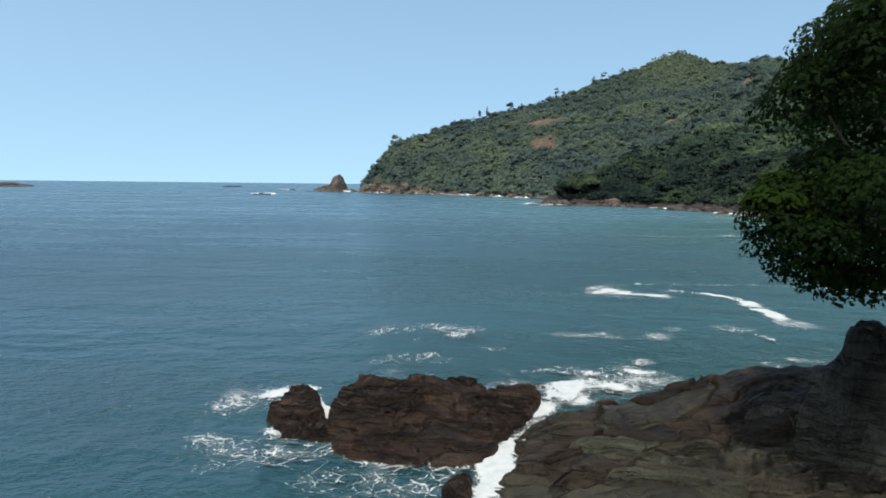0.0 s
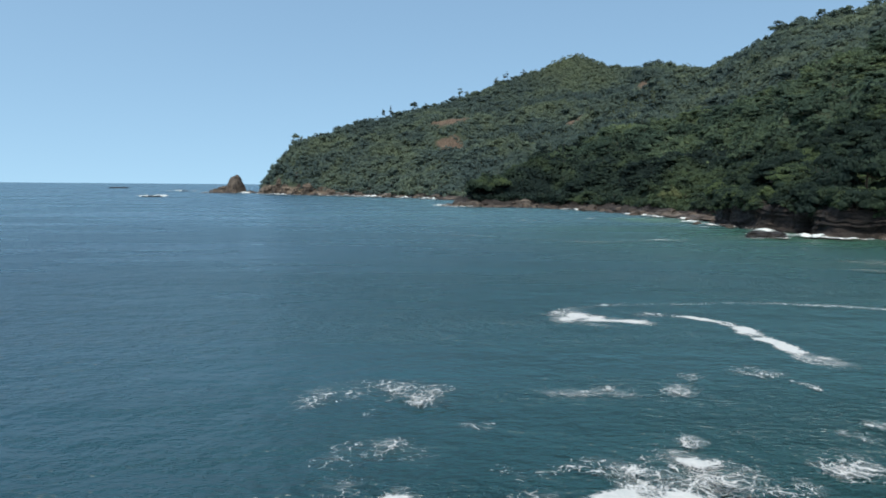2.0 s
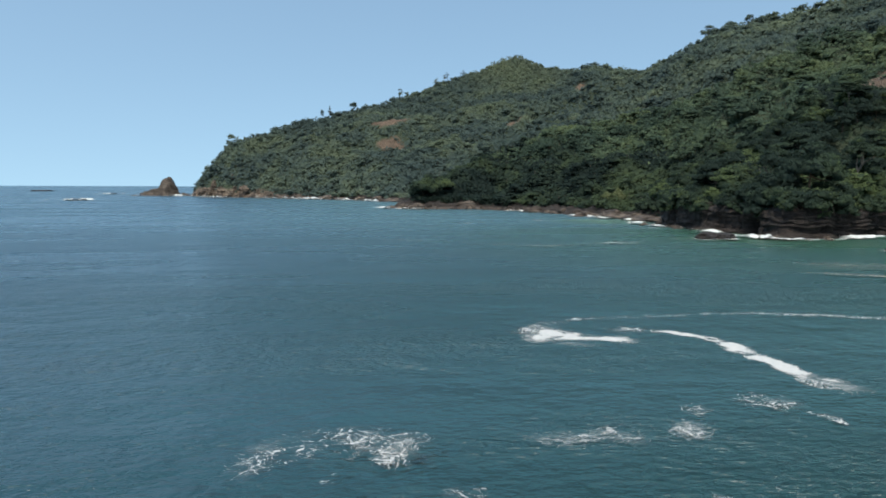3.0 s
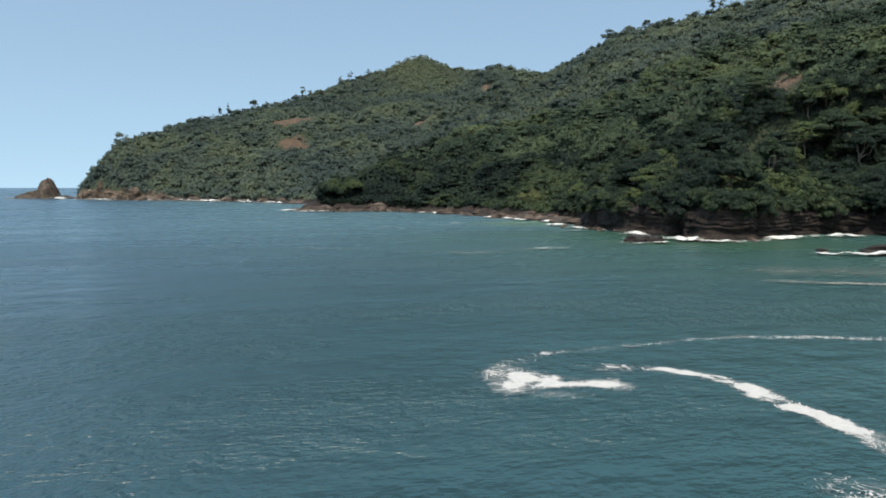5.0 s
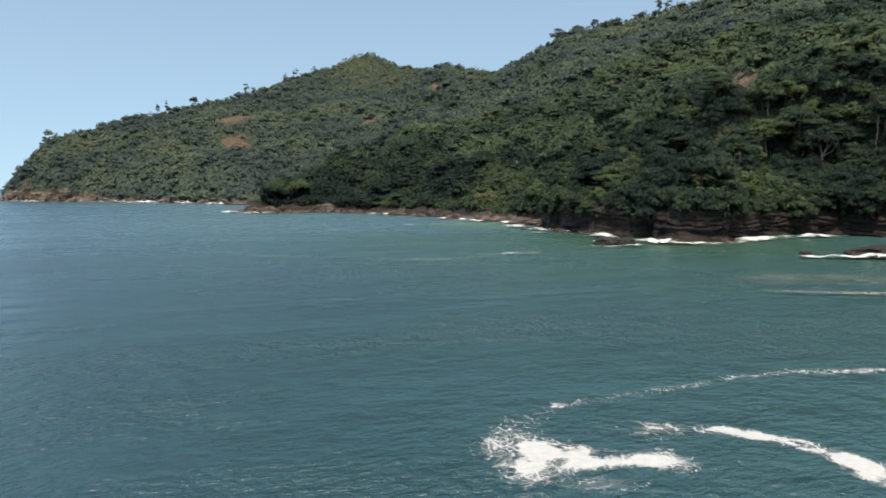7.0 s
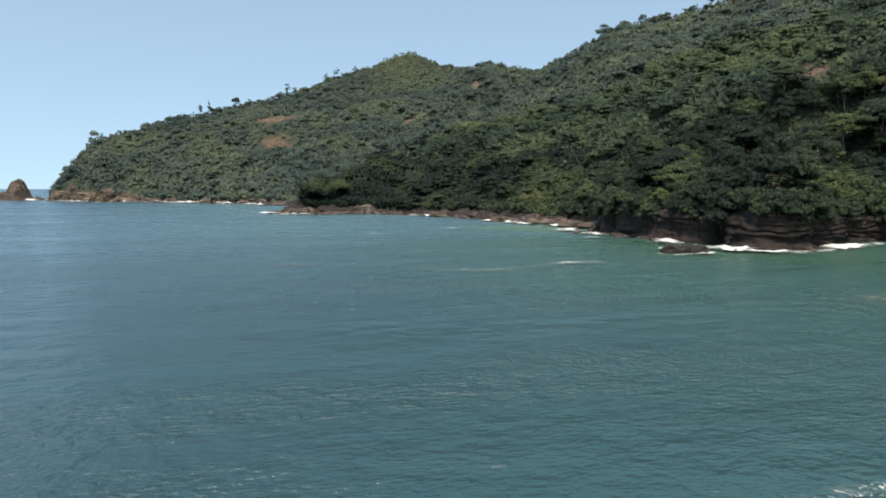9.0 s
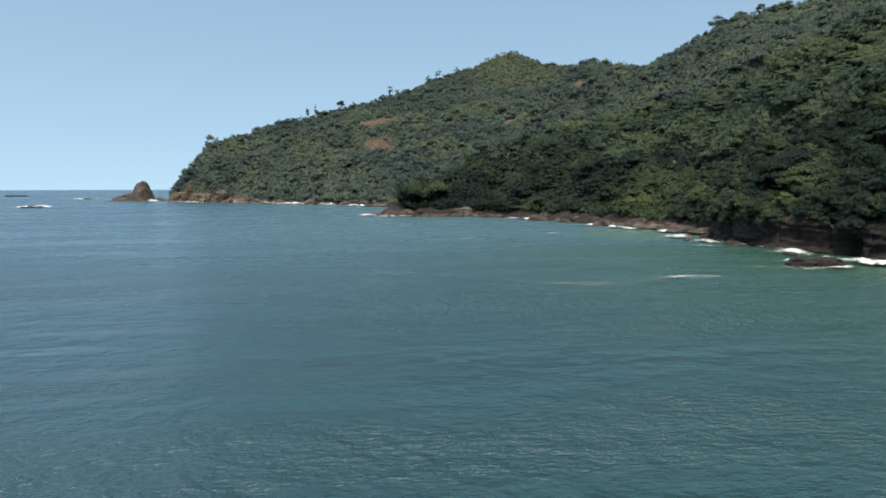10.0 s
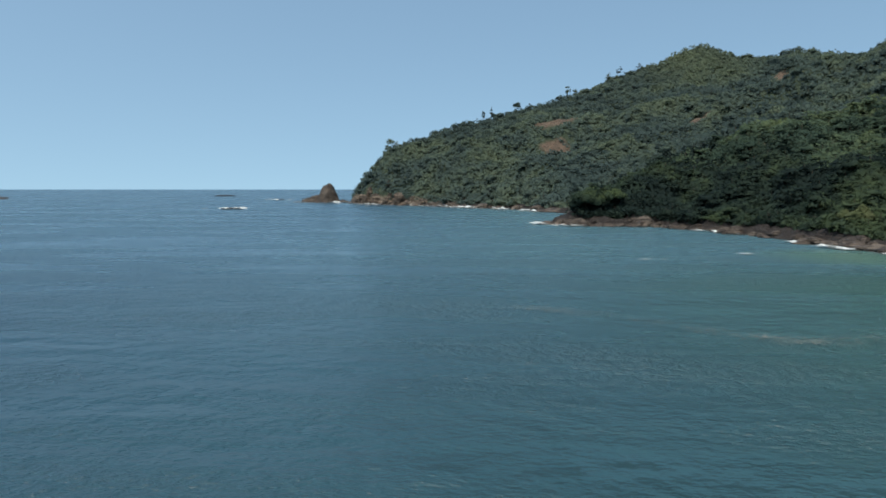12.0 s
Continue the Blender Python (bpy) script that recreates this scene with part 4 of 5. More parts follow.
UPPER = [(8.7, 24.7), (9.7, 23.9), (10.8, 23.1), (11.7, 22.6), (12.7, 22.4), (13.5, 22.3), (14.4, 21.9), (16.0, 21.4), (20.0, 21.0), (27.0, 21.0),
         (27.0, 27.5), (21.0, 27.2), (18.6, 26.7), (17.0, 27.2), (15.4, 27.6), (14.0, 27.8), (12.4, 27.6), (11.1, 26.7), (9.7, 25.8), (8.8, 25.6)]
BANK = [(15.7, 22.0), (16.0, 23.6), (17.2, 25.0), (20.2, 26.4), (28.0, 26.8), (31.0, 16.0), (25.0, 16.4), (20.8, 20.2), (17.4, 20.8)]


def main_rock(x, y):
    wide = np.minimum(0.26 + 0.235 * (y - 20.9), 1.60 + 0.06 * np.sin(x * 2.1))
    front = np.minimum(wide, 1.52 - 1.1 * np.maximum(y - 26.4, 0)) * smooth(4.2, 3.2, x - 0.25 * (y - 26)) + 0.0
    back = np.minimum(0.22 + 0.115 * (y - 21.2), 1.15) - 0.9 * np.maximum(y - 29.0, 0) - 0.42 * smooth(5.2, 6.4, x)
    back = back * smooth(1.9, 2.5, x - 0.15 * (y - 27)) + 0.35 * smooth(2.5, 1.9, x - 0.15 * (y - 27))
    low = 0.45 * smooth(20.5, 22.5, y)
    top = np.minimum(np.maximum(np.maximum(front, back), low), 1.0 + 1.1 * (x + 0.7))
    return outcrop(x, y, MAIN, top, 0.40)


def lobe_rock(x, y):
    return outcrop(x, y, LOBE, np.clip(0.50 + 0.09 * (y - 23.4), 0.3, 0.9), 0.35)


def left_rock(x, y):
    return outcrop(x, y, LEFT, np.clip(0.40 + 0.17 * (y - 23.2) - 0.05 * (x + 2.0), 0.2, 0.95), 0.22)


def lower_slab(x, y):
    top = 0.60 + 0.045 * (x - 9) + 0.03 * (y - 22) - 0.22 * smooth(19.2, 18.7, y + 0.12 * (x - 14)) - 0.25 * smooth(16.8, 16.4, y - 0.1 * (x - 14))
    return outcrop(x, y, LOWER, top, 0.7)


def upper_slab(x, y):
    top = np.maximum(0.86 + 0.34 * (x - 13) + 0.06 * (y - 23.7), 0.72 + 0.04 * (x - 9))
    top = top + 0.09 * smooth(15.0, 15.2, x - 0.2 * (y - 25)) * smooth(24.2, 24.5, y) + 0.07 * smooth(16.3, 16.5, x - 0.15 * (y - 25)) * smooth(24.6, 24.9, y)
    return outcrop(x, y, UPPER, np.minimum(top, 2.75), 0.34)


def bank_rock(x, y):
    return np.maximum(outcrop(x, y, BANK, 2.95 + 0.05 * (x - 16), 1.2), hump(x, y, 20.4, 21.9, 3.1, 2.5, 25, 5.2 + 0.5 * fbm(x / 1.8, y / 1.8, 0.0, 3, 61), 2.2, 0.75))


def rock_mesh(name, xs, ys, surface, mat, step):
    return grid_mesh(name, np.arange(xs[0], xs[1], step), np.arange(ys[0], ys[1], step), surface, mat, -0.5)


def rock_thing(name, label, xs, ys, step, surface, mat):
    return tagged(new(name, rock_mesh(name, xs, ys, surface, mat, step)), label, "rock", group="foreground rocks")


def rock_parts(name, label, pieces, mat, step):
    t = thing(name, label, "rock", "foreground rocks")
    for piece, xs, ys, surface in pieces:
        part(piece, rock_mesh(piece, xs, ys, surface, mat, step), t)
    return t


rock_parts("sea_rock", "wet dark brown layered rock outcrop in the surf",
           [("block", (-1.4, 7.6), (20.0, 30.6), rock_surface(main_rock, (-1, 8, 20, 30), 16, (0.40, 1.0), 0.10, (0.04, 0.14), 0.24, 1.0, 0.26, 0.05, 3, 1.0, 0.7)),
            ("block", (4.8, 10.0), (22.2, 30.2), rock_surface(lobe_rock, (5, 10, 22, 30), 9, (0.6, 1.0), 0.2, (0.05, 0.16), 0.22, 1.0, 0.24, 0.06, 4, 1.0, 0.7))], DARK_ROCK, 0.048)
rock_thing("sea_rock", "small wet brown rock with pale marks in the surf", (-3.8, 0.6), (21.8, 28.2), 0.048,
           rock_surface(left_rock, (-4, 1, 22, 28), 12, (1.0, 0.8), 0.4, (-0.2, 0.12), 0.20, 1.0, 0.16, 0.07, 5, 1.5), DARK_ROCK)
rock_thing("sea_rock", "low wet brown rock washed by waves", (4.2, 6.9), (16.4, 20.5), 0.05,
           rock_surface(lambda x, y: outcrop(x, y, LOW, 0.5 + 0.0 * x, 0.5), (4, 7, 16, 21), 7, (1, 1), 0.3, (0.1, 0.3), 0.25, 0.8, 0.15, 0.06, 8, 1.4), DARK_ROCK)
for cx, cy, rx, ry, top, turn, seed in ((8.8, 31.3, 0.45, 0.3, 0.16, 20, 31), (9.6, 29.8, 0.55, 0.3, 0.10, 0, 32), (11.9, 28.9, 1.2, 0.5, 0.20, 8, 34)):
    rock_thing("sea_rock", "small black wet rock in the white surf", (cx - rx * 1.8, cx + rx * 1.8), (cy - ry * 1.9, cy + ry * 1.9), 0.05,
               rock_surface(lambda x, y: hump(x, y, cx, cy, rx, ry, turn, top, 2.2, 0.8), (cx - rx, cx + rx, cy - ry, cy + ry), 4, (1, 1), 0.3, (0.1, 0.1), 0.2, 0.3, 0.06, 0.03, seed, 0.7, 0.0), DARK_ROCK)
rock_parts("rock_shelf", "broad olive-grey rock shelf split by brown joints",
           [("lower_slab", (6.4, 23.0), (12.0, 26.0), rock_surface(lower_slab, (6, 23, 12, 26), 46, (0.42, 1.0), 0.16, (-0.07, 0.14), 0.46, 0.8, 0.24, 0.09, 12, 0.40, 0.6)),
            ("upper_slab", (8.0, 24.0), (20.8, 29.0), rock_surface(upper_slab, (8, 24, 21, 28.5), 17, (0.55, 1.0), 0.20, (-0.30, 0.12), 0.48, 0.7, 0.22, 0.05, 13, 0.40, 0.5))], SLAB_ROCK, 0.060)
rock_thing("bank_rock", "dark shaded rock bank below the tree", (14.5, 32), (14, 29), 0.12,
           rock_surface(bank_rock, (15, 33, 14, 31), 44, (0.8, 1.0), 0.3, (-0.35, -0.2), 1.1, 0.45, 0.3, 0.30, 15, 2.2), BANK_ROCK)


# ---- boulders and stacks ----
def boulder_mesh(name, seed, flat, mat, rough=0.28, subdivisions=4):
    bm = bmesh.new()
    bmesh.ops.create_icosphere(bm, subdivisions=subdivisions, radius=1.0)
    co = np.array([v.co[:] for v in bm.verts])
    n = fbm(co[:, 0] * 1.3 + seed, co[:, 1] * 1.3, co[:, 2] * 1.3, 4, seed)
    block = np.max(np.abs(co @ np.linalg.qr(np.random.default_rng(seed).normal(size=(3, 3)))[0]), axis=1)
    co = co * ((0.80 / block) ** 0.55 + rough * n)[:, None]
    lay = co[:, 2] * 5 + 0.8 * fbm(co[:, 0] * 2, co[:, 1] * 2, 0, 2, seed + 2)
    co[:, :2] *= (1 + 0.06 * np.sin(lay * 2.2))[:, None]
    co[:, 2] *= flat
    for v, c in zip(bm.verts, co):
        v.co = c
    me = bpy.data.meshes.new(name)
    bm.to_mesh(me)
    bm.free()
    me.materials.append(mat)
    me.polygons.foreach_set("use_smooth", np.ones(len(me.polygons), bool))
    return me


BOULDERS = [boulder_mesh("boulder", s, f, SHORE_ROCK, 0.3, 3) for s, f in ((1, 0.7), (2, 0.55), (3, 0.85), (4, 0.45))]
STONE = boulder_mesh("sea_stone", 9, 0.5, BLACK_ROCK)


def boulder(name, me, x, y, z, sx, sy, sz, turn, label, group="boulders along the shore"):
    ob = new(name, me)
    ob.location, ob.scale, ob.rotation_euler = (x, y, z), (sx, sy, sz), (0, 0, radians(turn))
    return tagged(ob, label, "rock", group)


CLIFF = [(103, 222), (97, 212), (93, 205), (90.5, 197), (90, 189), (91.5, 177), (93.5, 167), (95, 158), (96.5, 152), (100, 149.5), (105, 150.5), (112, 156), (122, 159.5), (133, 160.5), (142, 155), (146, 146)]


def cliff_face():
    """The dark wall of the bluff: bedded rock with buttresses, hollows and an uneven brow."""
    line = np.array(CLIFF, float)
    along = np.concatenate([[0], np.cumsum(np.hypot(*np.diff(line, axis=0).T))])
    s = np.arange(0, along[-1], 0.35)
    x, y = np.interp(s, along, line[:, 0]), np.interp(s, along, line[:, 1])
    soft = np.ones(15) / 15
    x, y = (np.convolve(np.pad(c, 7, "edge"), soft, "valid") for c in (x, y))
    tx, ty = np.gradient(x), np.gradient(y)
    ln = np.hypot(tx, ty)
    nx, ny = ty / ln, -tx / ln                     # towards the water is to the right of the line
    flip = np.sign(((60 - x) * nx + (150 - y) * ny).mean())
    nx, ny = nx * flip, ny * flip
    z = np.arange(-1.0, 11.5, 0.28)
    S, Zr = np.meshgrid(s, z)
    top = 7.2 + 1.6 * fbm(s / 13, s * 0, 0.0, 3, 3)
    Z = -1.0 + (Zr + 1.0) * ((top + 1.0) / 12.2)[None]
    bed = Z * 0.95 + 0.05 * S + 0.75 * fbm(S / 9.0, Z / 3.0, 0.0, 3, 201)
    fr = bed - np.floor(bed)
    hard = lattice(np.floor(bed), np.floor(bed) * 0, np.floor(bed) * 0, 5)
    out = 0.75 * hard * smooth(0.02, 0.22, fr) * smooth(1.0, 0.72, fr)
    out = out + 1.9 * fbm(S / 12.0, Z / 16.0, 0.0, 3, 207) + 0.55 * fbm(S / 3.0, Z / 1.6, 0.0, 4, 211)
    joint = np.abs(fbm(S / 7.0, Z / 22.0, 3.0, 2, 215))
    out = out - 1.1 * np.exp(-(joint / 0.07) ** 2)
    for at, wide, high, deep in ((62.0, 2.4, 3.6, 3.0), (88.0, 1.8, 2.6, 2.2)):       # hollows cut by the sea
        out = out - deep * np.exp(-((S - at) / wide) ** 2) * smooth(high + 1.2, high - 1.0, Z)
    out = out + 1.4 * smooth(1.3, 0.2, Z) * (0.6 + 0.6 * fbm(S / 5.0, 0.0 * S, 0.0, 3, 219)) - 0.16 * np.maximum(Z - 3.0, 0) - 2.6 * smooth(0.72, 1.0, (Zr + 1) / 12.2) ** 2
    P = np.stack([x[None] + nx[None] * out, y[None] + ny[None] * out, Z + 0.15 * fbm(S / 2.0, Z / 1.0, 0.0, 3, 223)], -1)
    r, c = S.shape
    i = np.arange(r * c).reshape(r, c)
    quads = np.stack([i[:-1, :-1], i[:-1, 1:], i[1:, 1:], i[1:, :-1]], -1).reshape(-1, 4)
    ob = new("cliff_face", mesh_from("cliff_face", P.reshape(-1, 3), quads, CRAG_ROCK))
    return tagged(ob, "dark brown bedded cliff wall at the foot of the bluff", "cliff", kind="structure")


cliff_face()

# bushes that hang over the edge of the cliff
edge = np.array(CLIFF, float)
edge_along = np.concatenate([[0], np.cumsum(np.hypot(*np.diff(edge, axis=0).T))])
hanging = tree_model("bush", 6.0, 3.6, 14, 0.75, 620, 0.30, LEAF_NEAR, BARK, "green bush hanging over the edge of the cliff", low=0.05, limbs_=3)
first_bush = [hanging]
for s in np.linspace(0, edge_along[-1] * 2, 130):
    back = s > edge_along[-1]          # a second row a little further in
    s = s - edge_along[-1] if back else s
    x, y = np.interp(s, edge_along, edge[:, 0]), np.interp(s, edge_along, edge[:, 1])
    inward = Vector((118 - x, 182 - y)).normalized() * (rng.uniform(0.4, 2.4) + 3.0 * back)
    x, y = x + inward.x + rng.normal() * 0.7, y + inward.y + rng.normal() * 0.7
    at = pose(x, y, rng.uniform(3.6, 6.2) + 2.0 * back, rng.uniform(-12, 12), rng.uniform(-22, 4), rng.uniform(0, 360))
    if first_bush:
        one = first_bush.pop()
        one.matrix_basis = at
    else:
        one = copy_thing(hanging, at)
    k = rng.uniform(0.42, 0.95)
    one.scale = (k * 1.15, k * 1.15, k)
    tagged(one, "green bush hanging over the edge of the cliff", "bush", "bushes on the cliff edge")

shore_runs = [(((40, 385), (24, 354), (34, 340), (60, 337), (74, 317), (86, 282), (91, 252), (97, 236)), 110, 1.0, 3.4, "brown boulder on the rocky shore below the wood"),
              (((-150, 716), (-116, 657), (-72, 623), (-26, 574), (8, 536), (30, 494)), 46, 1.6, 4.2, "tan boulder at the foot of the headland"),
              (((97, 214), (89, 203), (91, 180), (92, 162), (92, 150), (98, 146), (110, 153)), 26, 0.6, 1.5, "dark wet boulder at the foot of the bluff")]
for line, n, small, large, label in shore_runs:
    line = np.array(line, float)
    seg = np.hypot(*np.diff(line, axis=0).T)
    along = np.concatenate([[0], np.cumsum(seg)])
    for s in np.sort(rng.uniform(0, along[-1], n)):
        x, y = np.interp(s, along, line[:, 0]) + rng.normal() * 1.6, np.interp(s, along, line[:, 1]) + rng.normal() * 1.6
        r = small + (large - small) * rng.random() ** 2.2
        z = max(0.0, float(ground(np.array([x]), np.array([y]))[0]) * 0.6)
        boulder("boulder", BOULDERS[int(rng.integers(0, 4))], x, y, min(z, 2.0) + 0.05 * r, r * rng.uniform(0.8, 1.4), r * rng.uniform(0.8, 1.2), r * rng.uniform(0.8, 1.2), rng.uniform(0, 360), label)

boulder("sea_stone", STONE, 76.6, 151.4, 0.3, 2.7, 2.0, 2.5, 10, "black wet stone standing in the surf", "stones off the bluff")
boulder("sea_stone", STONE, 80.6, 150.4, 0.3, 2.4, 2.2, 2.4, 70, "black wet stone standing in the surf", "stones off the bluff")
boulder("sea_stone", STONE, 95.0, 122.4, 0.1, 1.3, 1.1, 1.5, 30, "small black stone in the water", "stones off the bluff")
boulder("reef_rock", STONE, 108.0, 117.5, 0.3, 9.0, 4.5, 2.8, -20, "long low black rock off the bluff", "stones off the bluff")
boulder("reef_rock", BOULDERS[1], 28, 349, 0.2, 6.5, 3.6, 1.6, -35, "low brown rock shelf at the end of the spit", "rocks of the spit")
boulder("reef_rock", BOULDERS[3], 44, 340, 0.2, 7.0, 3.4, 1.8, 5, "low brown rock shelf at the end of the spit", "rocks of the spit")
boulder("reef_rock", BOULDERS[1], 34, 488, 0.5, 13.0, 6.0, 4.0, -30, "pale brown rock shelf on the far shore", "rocks of the spit")
for x, y, sx, sy, sz, turn in ((97, 229, 6.0, 8.0, 2.6, 0), (96, 240, 5.0, 6.0, 2.2, 30), (99, 219, 4.5, 5.0, 2.4, 70), (93, 247, 3.6, 3.0, 1.8, 10), (91, 256, 3.0, 3.6, 1.7, 50)):
    boulder("reef_rock", BOULDERS[3], x, y, 0.4, sx, sy, sz, turn, "pale grey rock shelf beside the small beach", "rocks of the spit")
boulder("reef_rock", STONE, -187, 528, 0.2, 7.5, 3.4, 1.9, 10, "low dark rock awash far out in the bay", "rocks out at sea")
boulder("reef_rock", STONE, -480, 1180, 0.3, 17.0, 7.0, 4.0, 20, "low dark reef on the open sea", "rocks out at sea")
boulder("reef_rock", STONE, -270, 860, 0.2, 5.0, 3.0, 2.0, 20, "small dark rock in the breakers", "rocks out at sea")
boulder("reef_rock", BOULDERS[0], -160, 738, 0.2, 5.0, 3.5, 2.4, 20, "low brown rock between stack and headland", "rocks out at sea")
CLIFF_ROCKS = [boulder_mesh("cliff_rock", 71, 0.9, TAN_ROCK, 0.36), boulder_mesh("cliff_rock", 72, 1.0, TAN_ROCK, 0.42)]
for k, (x, y, z, sx, sy, sz, turn) in enumerate(((-130, 682, 1.5, 8.0, 5.0, 7.0, 30), (-120, 667, 2.0, 8.5, 5.0, 10.5, 48), (-110, 655, 1.5, 7.0, 4.5, 8.0, 50), (-98, 645, 1.5, 7.0, 4.5, 7.0, 42),
                                                 (-88, 638, 2.0, 6.5, 4.5, 8.5, 40), (-76, 626, 1.0, 4.5, 3.5, 5.5, 35), (-66, 617, 0.8, 4.0, 3.0, 4.5, 42), (-103, 664, 11.0, 3.0, 3.0, 8.0, 45))):
    boulder("cliff_rock", CLIFF_ROCKS[k % 2], x, y, z, sx, sy, sz, turn, "bare tan rock face at the foot of the headland", "tan rocks of the headland")
boulder("islet", BOULDERS[3], -676, 868, 0.6, 46.0, 22.0, 10.0, 40, "low brown rocky islet on the horizon", "rocks out at sea")


def stack_surface(x, y):
    """A blocky tower with a steep seaward side and a ramp of fallen rock."""
    crest = np.interp(x, (-206, -201, -193, -188, -186, -183.5, -180.5, -177.5, -175.2, -173, -171, -168.5, -160), (0.2, 2.8, 5.6, 7.2, 10.0, 15.6, 16.6, 18.6, 16.0, 10.5, 6.0, 1.6, 0.5))
    across = np.abs(y - 745 - 0.1 * (x + 180)) / (4.0 + 0.42 * crest + 1.2 * fbm(x / 5, y / 5, 0.0, 2, 77))
    return (crest + 1.2) * smooth(1.25, 0.35, across) - 1.2


stack_mesh = grid_mesh("sea_stack", np.arange(-214, -157, 0.7), np.arange(732, 760, 0.7),
                       rock_surface(stack_surface, (-216, -164, 732, 760), 46, (1, 1), 0.2, (0.3, 0.1), 1.9, 0.8, 0.9, 1.0, 21, 3.0), SHORE_ROCK, -0.5)
stack = thing("sea_stack", "pointed grey-brown rock stack with green scrub on top", "sea stack")
part("rock", stack_mesh, stack)
sc = np.array([(-179.5, 743, 13.5), (-183.0, 743.5, 11.5), (-177.0, 742, 11.0), (-176.5, 741, 7.0), (-181.0, 741, 8.5), (-184.5, 742, 7.5)])
v, f, nr = leaf_cloud(sc, np.array([(2.7, 2.7, 2.6)] * 6), 620, 0.7, np.random.default_rng(41))
part("scrub", mesh_from("scrub", v, f, LEAF_HAZY, True, nr), stack, "green scrub")


# ---- the tree over the rock bank, its shade in the leaf colour ----
hero = thing("shore_tree", "large tree leaning out over the rock shelf, leaves darkened for shade", "tree", place=(23.5, 21.0, 4.8))
own = np.random.default_rng(99)
hc, hr = [], []
for k in range(90):
    a, q = own.random() * math.tau, math.sqrt(own.random())
    zz = own.uniform(2.2, 15.5)
    wide = 6.6 * min(1.0, 0.5 + 0.3 * (zz - 2.0), (15.6 - zz) / 7.5)
    hc.append((-2.4 + math.cos(a) * q * wide * 0.85, math.sin(a) * q * wide * 0.85, zz))
    s = own.uniform(1.1, 1.9)
    hr.append((s, s, s * 0.72))
hc += [(-7.4, -1.0, 4.7), (-6.6, -0.6, 3.6), (-5.6, 0.0, 3.1), (-4.4, 0.3, 2.5), (-7.0, -0.4, 5.7), (-6.0, 0.6, 4.6), (-3.2, -0.6, 2.9), (-5.4, -1.0, 4.2)]
hc += [(-5.1, 0.2, 2.7), (-4.2, 0.3, 2.9), (-6.0, 0.0, 3.0), (-7.3, -0.5, 4.0), (-7.5, -0.5, 5.0)]
hr += [(1.3, 1.3, 0.9)] * 13
hc, hr = np.array(hc), np.array(hr)
limbs = [((-1.7, 2.4, -1.4), (-0.8, 0.2, 5.0), 0.48, 0.34, 0.4), ((-0.8, 0.2, 5.0), (-1.4, 0.0, 13.5), 0.30, 0.08, 0.5)]
for k in range(18):
    limbs.append(((-0.9, 0.1, 3.5 + 0.45 * k), hc[k * 2], 0.13, 0.03, 0.4 * (-1) ** k))
limbs.append(((-0.8, 0.1, 3.6), (-7.0, -0.8, 4.6), 0.16, 0.03, 0.3))
part("trunk", limb_mesh("trunk", limbs, BARK, 9), hero)
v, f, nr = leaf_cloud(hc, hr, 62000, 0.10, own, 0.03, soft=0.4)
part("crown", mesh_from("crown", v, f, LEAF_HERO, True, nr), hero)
# the lit tip of a branch, by lighter leaf colour
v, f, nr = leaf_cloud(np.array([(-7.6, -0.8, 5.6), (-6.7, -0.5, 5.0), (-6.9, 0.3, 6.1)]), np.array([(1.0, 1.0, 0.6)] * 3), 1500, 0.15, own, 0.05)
part("branch_leaves", mesh_from("branch_leaves", v, f, LEAF_TIP, True, nr), hero, "branch tip with light put into its lighter green")
settle(hero, 0.945)


# ---- foam ----
foam_level = [0.02]


